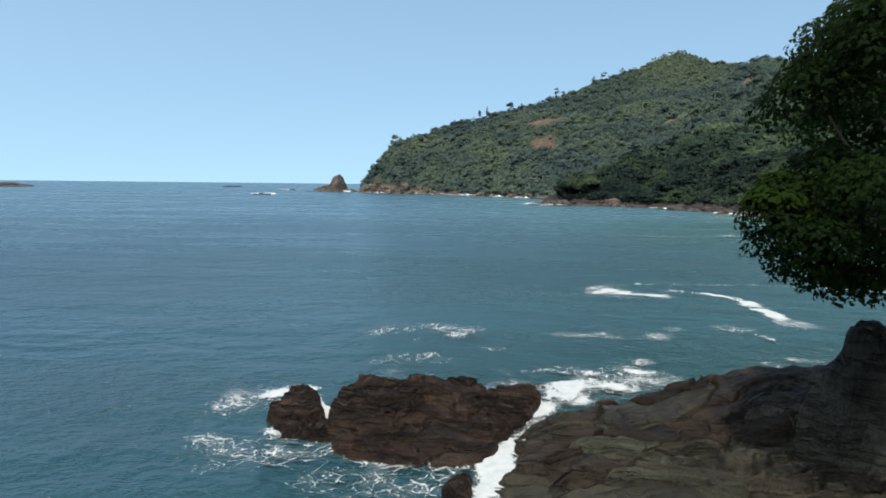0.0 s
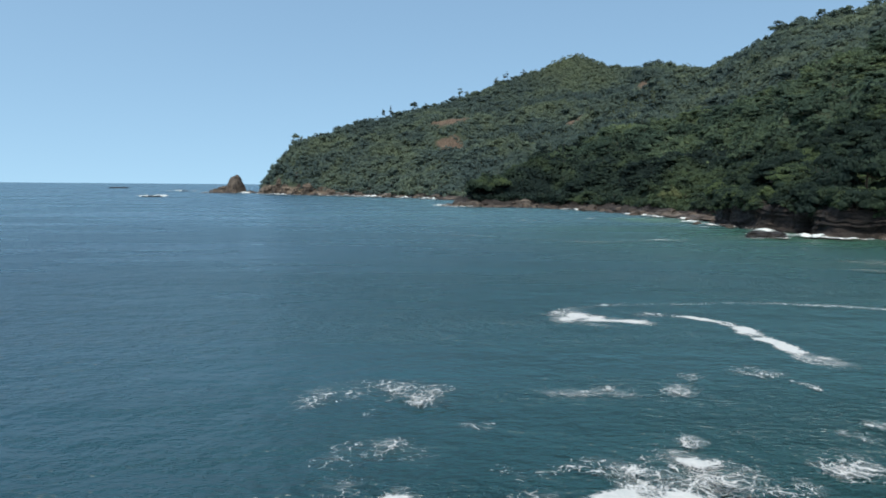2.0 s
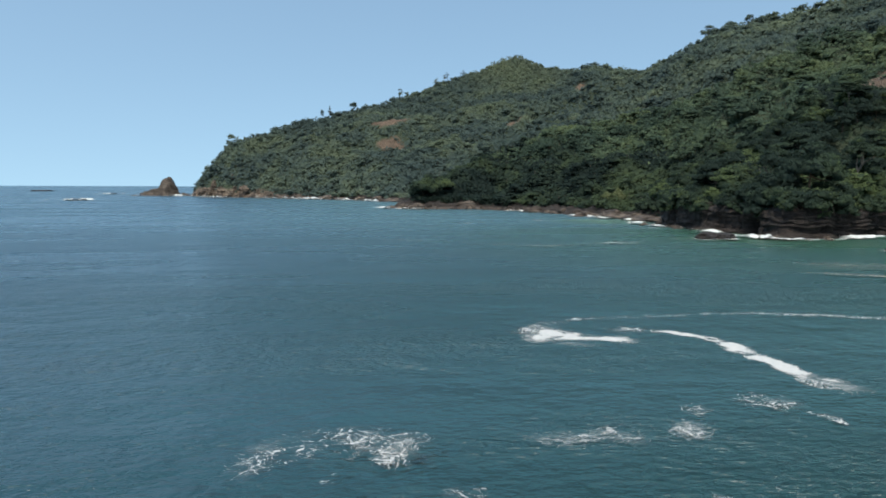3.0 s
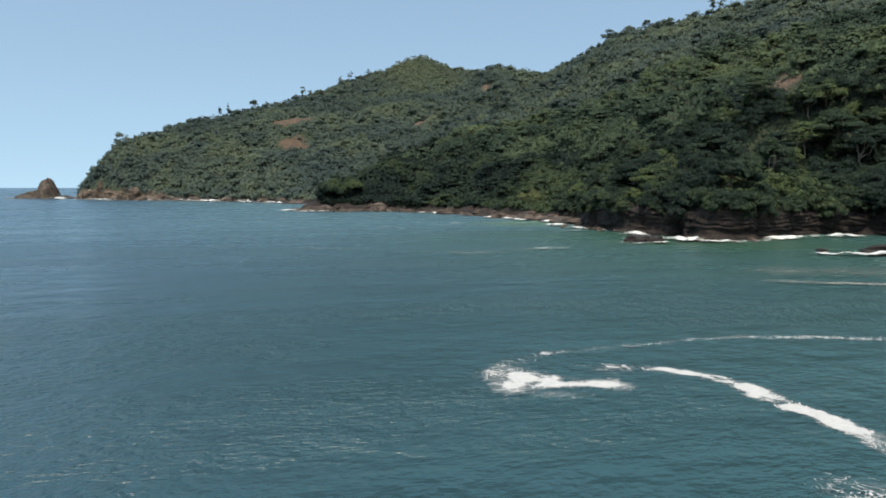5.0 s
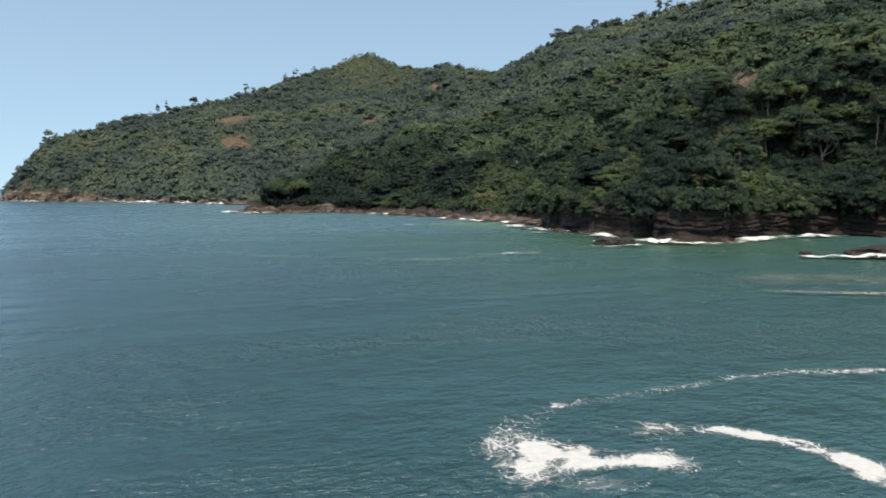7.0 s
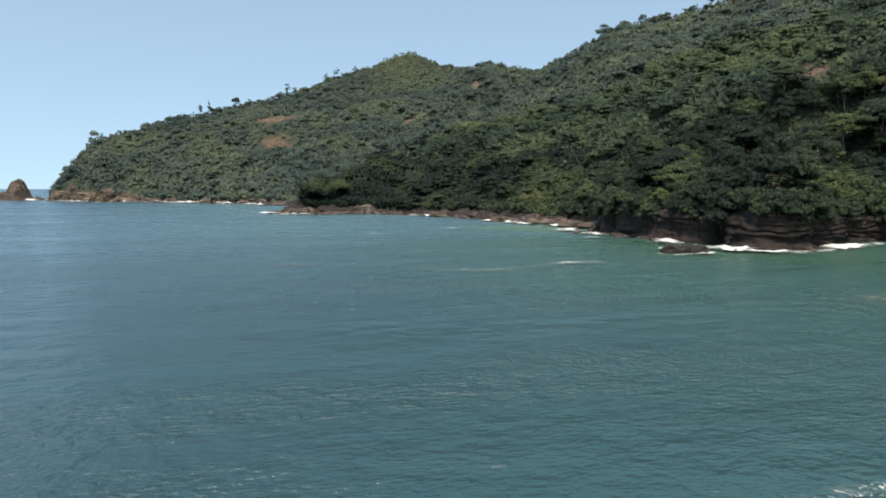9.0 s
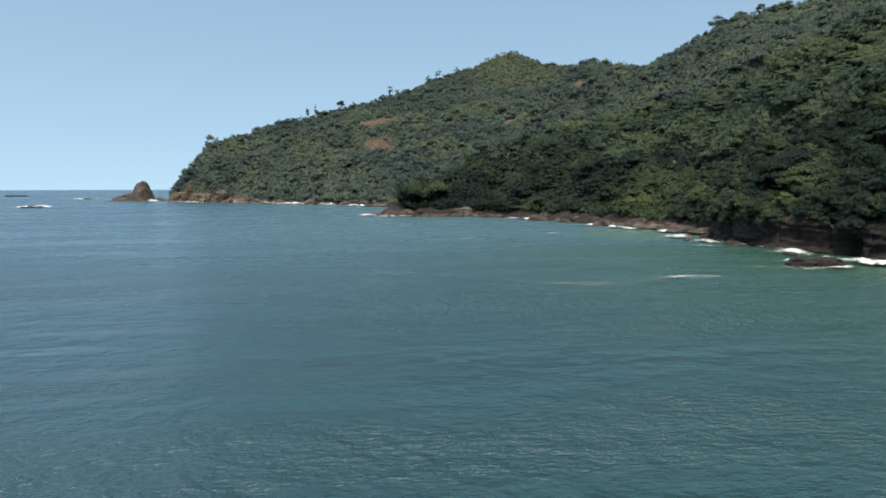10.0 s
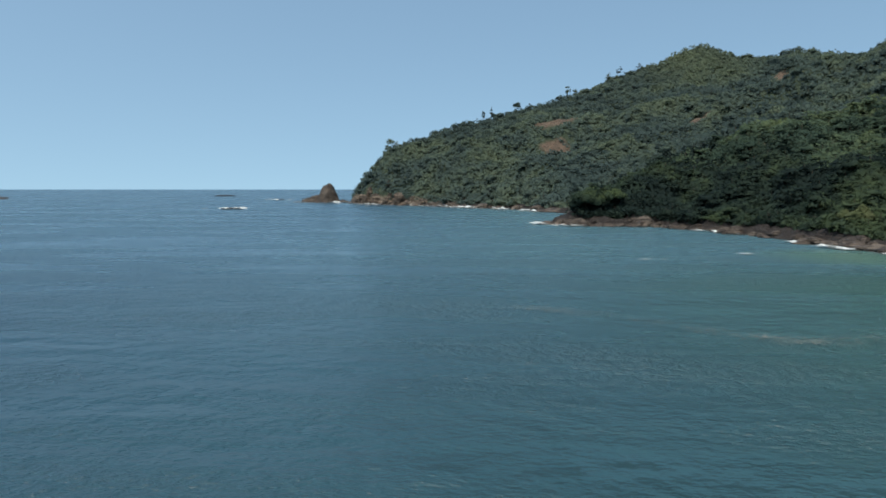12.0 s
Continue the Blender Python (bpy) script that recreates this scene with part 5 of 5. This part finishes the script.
def foam(points, label, mat=FOAM, step=0.35, across=12, name="foam", crest=None, shift=True):
    """A ribbon of foam lying on the water along points (x, y, half width, density)."""
    pts = np.array(points, float)
    # what floats near the start belongs to the foreground
    k = 1.0 if not shift else FORE + (0.985 - FORE) * smooth(38, 55, pts[:, 1]) + 0.015 * smooth(75, 100, pts[:, 1])
    if shift:
        pts[:, 0], pts[:, 1] = FORE_TO[0] + (pts[:, 0] - FORE_FROM[0]) * k + 0.115 * smooth(75, 100, pts[:, 1]), FORE_TO[1] + (pts[:, 1] - FORE_FROM[1]) * k - 0.198 * smooth(75, 100, pts[:, 1])
    seg = np.hypot(*np.diff(pts[:, :2], axis=0).T)
    along = np.concatenate([[0], np.cumsum(seg)])
    total = along[-1]
    s = np.linspace(0, total, max(4, int(total / step)))
    # softened so that the ribbon bends gently
    col = [np.interp(s, along, pts[:, k]) for k in range(4)]
    kernel = np.ones(5) / 5
    if len(s) > 8:
        col = [np.convolve(np.pad(c, 2, "edge"), kernel, "valid") for c in col]
    x, y, w, d = col
    w = w * (1.7 if mat is not FOAM else np.where(d > 1.15, 1.0, 1.6))
    d = d * (0.95 if mat is FOAM else 0.9)
    if mat is FOAM:          # never quite straight
        x, y = x + 0.22 * fbm(s / 2.4, y / 9, 0.0, 2, 63), y + 0.22 * fbm(s / 2.4, x / 9, 4.0, 3, 64)
        w = w * (1 + 0.28 * fbm(s / 1.8, x / 7, 8.0, 3, 65))
    tx, ty = np.gradient(x), np.gradient(y)
    ln = np.maximum(np.hypot(tx, ty), 1e-6)
    nx, ny = -ty / ln, tx / ln
    q = np.linspace(-1, 1, across + 1)
    PX, PY = x[:, None] + nx[:, None] * w[:, None] * q, y[:, None] + ny[:, None] * w[:, None] * q
    ends = smooth(0, 1, np.minimum(s, total - s) / np.maximum(w, 0.3))
    D = d[:, None] * (1 - q ** 2)[None] ** 0.85 * ends[:, None]
    if mat is FOAM_FAR:      # surf comes and goes along the shore
        D = D * np.clip(0.88 + 0.8 * vnoise(PX / 6.5, PY / 6.5, 0.0, 57) + 0.4 * vnoise(PX / 2.2, PY / 2.2, 0.0, 58), 0.05, 1.35)
    if mat is FOAM:          # scalloped edges and thin places
        D = D * np.clip(1.0 + np.where(d > 0.72, 0.50, 0.26)[:, None] * fbm(PX / 1.3, PY / 1.3, 0.0, 3, 59), 0.25, np.where(d > 0.72, 1.4, 1.12)[:, None])
    foam_level[0] += 0.004
    if crest is None:
        crest = 0.0 if mat is not FOAM_FAR else 0.45
    rise = crest * D * np.clip(0.55 + 0.9 * fbm(PX / 2.5, PY / 2.5, 0.0, 3, 51), 0, 2)
    P = np.stack([PX, PY, foam_level[0] + rise], -1)
    r, c = PX.shape
    i = np.arange(r * c).reshape(r, c)
    quads = np.stack([i[:-1, :-1], i[:-1, 1:], i[1:, 1:], i[1:, :-1]], -1).reshape(-1, 4)
    me = mesh_from(name, P.reshape(-1, 3), quads, mat)
    attribute(me, "cover", D)
    return tagged(new(name, me), label, "foam", kind="stuff")


white = "white sea foam drifting on the water"
surf = "white surf breaking against the rocks"
foam([(13.2, 66.2, 1.2, 0.7), (15.0, 65.8, 2.5, 1.10), (17.0, 65.4, 2.4, 1.12), (18.8, 64.4, 1.1, 1.0), (20.6, 63.6, 0.9, 1.0), (22.4, 62.6, 0.9, 0.9), (23.6, 61.8, 0.5, 0.5)], white)
foam([(15.8, 67.0, 0.7, 0.6), (17.5, 69.3, 0.9, 0.62), (21.3, 70.9, 0.6, 0.55), (28, 71.4, 0.45, 0.48), (33, 72.0, 0.45, 0.55), (38, 71.8, 0.6, 0.68), (46, 68.8, 0.6, 0.64), (56, 66, 0.5, 0.5)], white)
foam([(15.5, 63.4, 0.7, 0.5), (17.5, 62.2, 0.8, 0.55), (20.5, 61.0, 0.7, 0.4)], white)
foam([(20.5, 66.6, 1.2, 0.46), (23.5, 66.2, 1.1, 0.56), (25.5, 65.4, 0.7, 0.68), (27.5, 64.0, 0.55, 1.02), (28.9, 61.5, 0.75, 1.08), (28.9, 57.8, 0.62, 1.06), (28.7, 54.2, 0.80, 0.98), (29.4, 51.0, 1.0, 0.82), (31.0, 48.6, 0.8, 0.45)], white)
foam([(-1.5, 38.2, 0.6, 0.35), (1.2, 38.8, 1.0, 0.48), (2.8, 38.0, 1.0, 0.5), (2.6, 36.0, 1.2, 0.45)], white)
foam([(25.0, 42.0, 0.9, 0.35), (28.0, 38.5, 1.3, 0.5), (32.0, 36.5, 1.2, 0.4)], white)
# surf and lace round the foreground rocks
for line in [
    [(-5.4, 22.9, 0.6, 0.25), (-5.5, 26.1, 1.2, 0.6), (-5.1, 27.8, 1.6, 0.85), (-4.1, 28.8, 1.0, 0.9), (-2.6, 29.4, 0.5, 0.9), (-1.8, 28.9, 0.4, 0.8)],
    [(-3.7, 26.0, 0.6, 0.6), (-3.1, 26.6, 0.4, 0.9), (-2.7, 27.3, 0.3, 0.9)],
    [(-2.3, 29.2, 0.25, 1.1), (-1.1, 26.6, 0.2, 1.2), (-0.5, 24.7, 0.25, 0.8)],
    [(-5.9, 23.4, 0.8, 0.5), (-4.6, 21.8, 0.9, 0.56), (-3.2, 21.4, 1.1, 0.58), (-1.7, 21.5, 1.3, 0.60), (-0.2, 21.7, 0.9, 0.63), (0.6, 22.1, 0.5, 0.7), (1.7, 21.1, 0.5, 0.7)],
    [(-3.1, 24.4, 0.5, 0.7), (-2.3, 23.1, 0.5, 0.8), (-1.3, 22.1, 0.5, 0.6), (-0.3, 22.1, 0.5, 0.7)],
    [(-1.4, 20.0, 1.1, 0.48), (0.2, 19.7, 1.4, 0.50), (1.7, 18.9, 1.5, 0.50), (3.2, 19.6, 1.4, 0.52), (4.3, 19.8, 1.1, 0.52), (5.5, 20.5, 0.6, 0.65), (6.1, 20.1, 0.5, 0.65)],
    [(1.6, 18.0, 1.0, 0.38), (3.2, 18.5, 0.9, 0.45), (4.0, 19.1, 0.8, 0.65), (4.5, 18.3, 0.9, 0.75), (4.9, 17.5, 0.9, 0.75)],
    [(0.8, 21.8, 0.3, 0.5), (1.4, 20.7, 0.3, 0.6), (3.0, 20.5, 0.35, 0.65), (5.0, 20.8, 0.4, 0.7), (6.2, 20.8, 0.3, 0.75)],
    [(9.2, 29.2, 0.9, 1.0), (8.5, 27.0, 0.65, 1.05), (8.2, 25.4, 0.6, 1.05), (7.4, 23.8, 0.75, 1.1), (6.9, 22.7, 0.85, 1.1), (6.65, 20.4, 0.7, 1.0), (6.5, 18.5, 0.75, 0.95), (6.4, 17.1, 0.9, 0.85)],
    [(8.6, 30.2, 0.9, 0.75), (9.6, 29.6, 1.6, 0.95), (10.4, 29.9, 1.6, 0.9), (11.4, 30.7, 1.5, 0.82), (12.6, 32.1, 2.0, 0.75), (13.9, 33.7, 1.8, 0.66), (15.3, 32.8, 1.0, 0.66), (17.5, 34.2, 0.5, 0.5)],
    [(1.0, 31.3, 0.5, 0.9), (2.0, 30.6, 0.5, 1.0), (2.7, 31.1, 0.6, 0.9), (3.1, 32.4, 0.9, 0.75), (4.1, 32.5, 0.5, 0.5)],
    [(-1.2, 31.8, 0.9, 0.42), (-0.1, 32.4, 1.1, 0.48), (1.4, 32.8, 1.2, 0.5), (2.8, 33.8, 0.9, 0.45)],
    [(5.6, 30.0, 0.5, 0.9), (6.3, 30.3, 0.6, 0.8), (7.1, 31.6, 0.9, 0.6), (8.0, 31.5, 0.8, 0.6), (9.0, 31.6, 0.6, 0.8)],
    [(6.2, 32.7, 0.8, 0.42), (7.0, 33.7, 0.9, 0.48), (8.1, 34.4, 0.7, 0.4)],
    [(-1.4, 34.4, 0.6, 0.38), (0.6, 35.6, 0.9, 0.42), (2.7, 34.6, 0.7, 0.4)],
    [(-3.7, 18.3, 0.7, 0.35), (-3.6, 19.5, 0.8, 0.4), (-3.6, 21.3, 0.6, 0.38)],
    [(21.6, 38.1, 0.4, 0.5), (22.4, 36.9, 0.5, 0.65), (23.7, 36.0, 0.5, 0.6)],
    [(26.6, 42.0, 0.4, 0.5), (28.2, 40.9, 0.5, 0.55)],
    [(5.2, 39.5, 0.5, 0.45), (6.5, 38.4, 0.5, 0.5), (7.2, 39.7, 0.4, 0.4)],
    [(9.5, 42.4, 0.68, 0.47), (10.4, 43.3, 1.1, 0.62), (11.3, 43.7, 1.2, 0.63), (12.8, 43.6, 0.94, 0.49), (14.2, 44.0, 1.1, 0.63), (15.7, 44.9, 0.81, 0.57)],
    [(16.0, 44.8, 0.68, 0.57), (17.0, 44.9, 1.4, 0.63), (17.4, 44.3, 1.4, 0.63), (17.5, 43.0, 1.2, 0.63), (18.1, 42.1, 0.94, 0.52), (18.3, 41.5, 0.54, 0.42)],
    [(17.6, 45.8, 0.54, 0.47), (19.3, 46.5, 1.1, 0.62), (19.7, 46.0, 1.2, 0.63), (19.9, 45.1, 0.54, 0.52)],
    [(21.2, 46.0, 0.68, 0.47), (22.6, 47.2, 1.1, 0.63), (23.7, 47.1, 1.2, 0.63), (24.6, 46.5, 0.94, 0.62), (25.0, 45.5, 0.68, 0.47)],
    [(22.4, 46.1, 0.81, 0.52), (22.8, 45.4, 0.94, 0.57), (23.3, 44.9, 0.68, 0.47)],
    [(24.1, 45.5, 0.25, 0.65), (24.4, 45.0, 0.4, 0.79), (24.9, 44.5, 0.35, 0.72), (25.0, 43.2, 0.25, 0.65)],
    [(18.5, 40.7, 0.54, 0.57), (19.0, 40.3, 1.1, 0.63), (19.6, 40.0, 1.1, 0.63), (20.0, 39.4, 0.68, 0.57)],
    [(4.2, 43.2, 0.68, 0.52), (5.0, 42.2, 1.2, 0.63), (5.6, 41.1, 1.2, 0.57)],
    [(4.2, 41.9, 0.68, 0.47), (4.8, 40.9, 1.1, 0.62), (5.2, 40.4, 0.81, 0.57)],
    [(6.7, 41.2, 0.41, 0.47), (7.1, 40.5, 0.81, 0.57), (7.4, 40.3, 0.54, 0.47)],
    [(1.3, 43.9, 0.68, 0.52), (3.0, 43.1, 1.2, 0.63), (4.5, 42.4, 1.2, 0.62), (5.5, 40.9, 0.81, 0.52)],
    [(1.7, 38.1, 0.81, 0.57), (2.4, 37.3, 1.1, 0.63), (2.2, 35.4, 0.81, 0.57)],
    [(14.5, 38.0, 0.54, 0.52), (14.8, 37.0, 0.94, 0.63), (14.8, 36.1, 0.8, 0.78), (15.1, 35.2, 0.9, 0.83)],
    [(16.9, 38.0, 0.54, 0.52), (17.5, 37.6, 0.68, 0.63), (17.6, 38.2, 0.41, 0.47)],
    [(12.7, 34.6, 0.81, 0.63), (13.5, 34.9, 0.8, 0.83), (14.2, 34.3, 1, 0.78), (14.9, 34.0, 1.4, 0.74), (14.8, 32.5, 1.2, 0.63)],
    [(12.6, 33.9, 1.1, 0.74), (13.2, 32.7, 1.6, 0.74), (14.1, 32.2, 1.6, 0.63), (15.3, 31.9, 1.4, 0.63)],
    [(18.0, 33.4, 0.68, 0.62), (19.6, 34.1, 0.94, 0.63), (21.1, 34.7, 0.94, 0.63), (21.9, 34.4, 0.81, 0.63)],
    [(18.0, 32.8, 0.54, 0.63), (19.5, 33.1, 0.81, 0.63), (20.9, 33.5, 0.81, 0.63), (22.1, 33.5, 0.68, 0.63)],
    [(16.3, 33.1, 0.54, 0.57), (17.1, 32.8, 1.1, 0.63), (17.4, 32.1, 0.94, 0.63), (16.1, 31.1, 1.1, 0.63), (15.0, 30.6, 1.1, 0.63)],
    [(23.3, 39.0, 0.41, 0.57), (24.1, 38.1, 0.68, 0.63), (24.5, 36.9, 0.54, 0.63)],
    [(7.3, 33.2, 0.41, 0.47), (8.6, 33.9, 0.54, 0.55), (10.1, 34.4, 0.68, 0.62), (10.9, 34.5, 0.54, 0.57), (11.0, 33.3, 0.54, 0.57)],
    [(14.0, 37.1, 0.41, 0.52), (14.7, 37.4, 0.68, 0.63), (14.9, 36.4, 0.54, 0.63), (14.9, 35.3, 0.54, 0.63)],
    [(-2.4, 40.2, 0.65, 0.48), (-1.9, 41.3, 0.91, 0.57), (-1.2, 42.7, 1, 0.57), (-0.0, 43.9, 1.2, 0.57), (1.9, 44.4, 1.3, 0.57), (3.5, 44.3, 1.3, 0.57), (4.9, 43.5, 1.2, 0.57), (5.7, 42.2, 0.78, 0.53)],
    [(1.6, 42.7, 0.59, 0.43), (3.0, 42.5, 1.1, 0.53), (4.3, 42.0, 1.1, 0.58), (5.3, 40.9, 0.7, 0.48)],
    [(0.5, 40.9, 0.47, 0.43), (1.5, 40.7, 0.82, 0.53), (2.5, 40.2, 0.82, 0.53)],
    [(7.5, 22.6, 0.5, 0.90), (8.0, 25.5, 0.5, 1.00), (8.8, 28.1, 0.6, 1.05), (9.5, 30.1, 0.8, 1.05), (10.6, 31.2, 0.9, 1.00), (11.8, 31.5, 0.9, 0.95), (12.8, 30.8, 0.7, 0.90), (13.6, 30.2, 0.5, 0.70)],
    [(9.7, 32.6, 0.4, 0.60), (10.5, 33.8, 0.6, 0.70), (11.7, 33.6, 0.7, 0.75), (12.8, 32.5, 0.6, 0.70)],
]:
    foam(line, surf, step=0.3, shift=False)

scum = "brown scum and floating debris on the water"
foam([(58, 96.5, 1.0, 0.55), (64, 93.0, 1.1, 0.72), (71, 89.5, 1.1, 0.85), (80, 84.5, 1.1, 0.80), (90, 79, 1.0, 0.75)], scum, SCUM)
foam([(60, 104.5, 2.5, 0.48), (68, 102.5, 4.5, 0.57), (78, 99, 5.0, 0.55), (88, 95, 4.5, 0.48)], scum, SCUM, 1.0)
foam([(8, 153, 1.2, 0.50), (15, 151.5, 1.6, 0.56), (22, 148, 1.4, 0.42), (31, 140, 2.0, 0.45), (39, 136, 2.4, 0.60), (46, 139, 1.6, 0.46), (52, 142, 1.8, 0.60), (58, 139, 1.4, 0.50)], scum, SCUM, 1.0)
foam([(33.5, 213, 1.0, 0.65), (37, 212.5, 1.2, 0.80), (42, 211.5, 0.9, 0.6)], white, FOAM_FAR, crest=0.1, shift=False)
foam([(49.5, 141.0, 0.5, 0.5), (52.0, 141.7, 0.7, 0.68), (54.5, 141.6, 0.7, 0.68), (58.0, 141.0, 0.5, 0.5)], white, FOAM_FAR, crest=0.1, shift=False)
foam([(58, 228.5, 0.8, 0.7), (60.5, 227.5, 1.2, 1.0), (63.5, 225.5, 0.8, 0.75)], white, FOAM_FAR, crest=0.1, shift=False)

far_surf = "white surf along the foot of the cliffs"
foam([(86, 214, 1.6, 0.8), (85, 203, 1.6, 0.75), (87, 190, 1.8, 0.62), (87.5, 178, 2.2, 0.75), (87, 165, 2.6, 0.9), (88, 155, 2.2, 0.9), (91, 147, 1.6, 0.85), (98, 143, 1.4, 0.8), (104, 146, 1.6, 0.7), (110, 150, 2.4, 1.0), (124, 152, 2.4, 1.0), (136, 150, 2.0, 0.9)], far_surf, FOAM_FAR)
foam([(67.5, 151.5, 1.6, 0.75), (72, 148.0, 2.0, 1.0), (78, 146.5, 2.0, 1.1), (84, 147.5, 2.2, 1.1)], far_surf, FOAM_FAR)
foam([(71, 155.5, 1.2, 0.7), (77, 155.0, 1.4, 0.9), (84, 154, 2.0, 1.0)], far_surf, FOAM_FAR)
foam([(85.0, 151.5, 1.0, 1.0), (87.5, 150.0, 1.4, 1.3), (90.0, 147.5, 1.0, 1.1)], "white spray bursting at the cliff foot", FOAM_FAR, 0.4, crest=1.5)
foam([(76, 187, 1.2, 0.75), (81, 184, 1.4, 0.8), (85, 181, 1.2, 0.7)], far_surf, FOAM_FAR)
foam([(90, 121, 1.2, 0.7), (96, 118, 1.5, 0.85), (105, 112.5, 1.5, 0.85), (116, 107, 1.4, 0.8)], far_surf, FOAM_FAR)
foam([(84, 252, 1.6, 0.75), (88, 244, 2.0, 0.9), (92, 234, 2.4, 1.0), (92, 222, 2.4, 1.0), (89, 212, 1.6, 0.9)], far_surf, FOAM_FAR)
foam([(86, 268, 1.6, 0.8), (84, 260, 1.6, 0.9), (80, 258, 1.2, 0.5)], far_surf, FOAM_FAR)
foam([(68, 318, 1.4, 0.6), (76, 304, 1.4, 0.7), (82, 284, 1.4, 0.55)], far_surf, FOAM_FAR)
foam([(30, 378, 1.8, 0.6), (17, 356, 2.2, 0.95), (22, 342, 1.8, 0.85), (34, 334, 1.4, 0.6), (52, 332, 1.2, 0.5)], far_surf, FOAM_FAR)
foam([(24, 486, 2.5, 0.8), (8, 524, 2.5, 0.75), (-24, 562, 3.0, 0.9), (-60, 602, 2.5, 0.75), (-100, 632, 2.5, 0.6), (-152, 690, 3.0, 0.8), (-170, 735, 4.0, 0.9)], far_surf, FOAM_FAR, 2.0, crest=1.3)
foam([(-207, 520, 2.4, 0.9), (-188, 520, 3.0, 1.0), (-169, 521, 2.4, 0.9)], "white surf round a low rock", FOAM_FAR, 1.0, crest=1.1)
foam([(-214, 735, 2.0, 0.8), (-200, 733, 2.5, 0.85), (-165, 740, 2.5, 0.9)], far_surf, FOAM_FAR, 1.0, crest=1.1)
foam([(-292, 850, 3.0, 0.6), (-270, 850, 4.0, 1.0), (-250, 854, 3.0, 0.7)], "white surf round a low rock", FOAM_FAR, 1.5, crest=1.3)
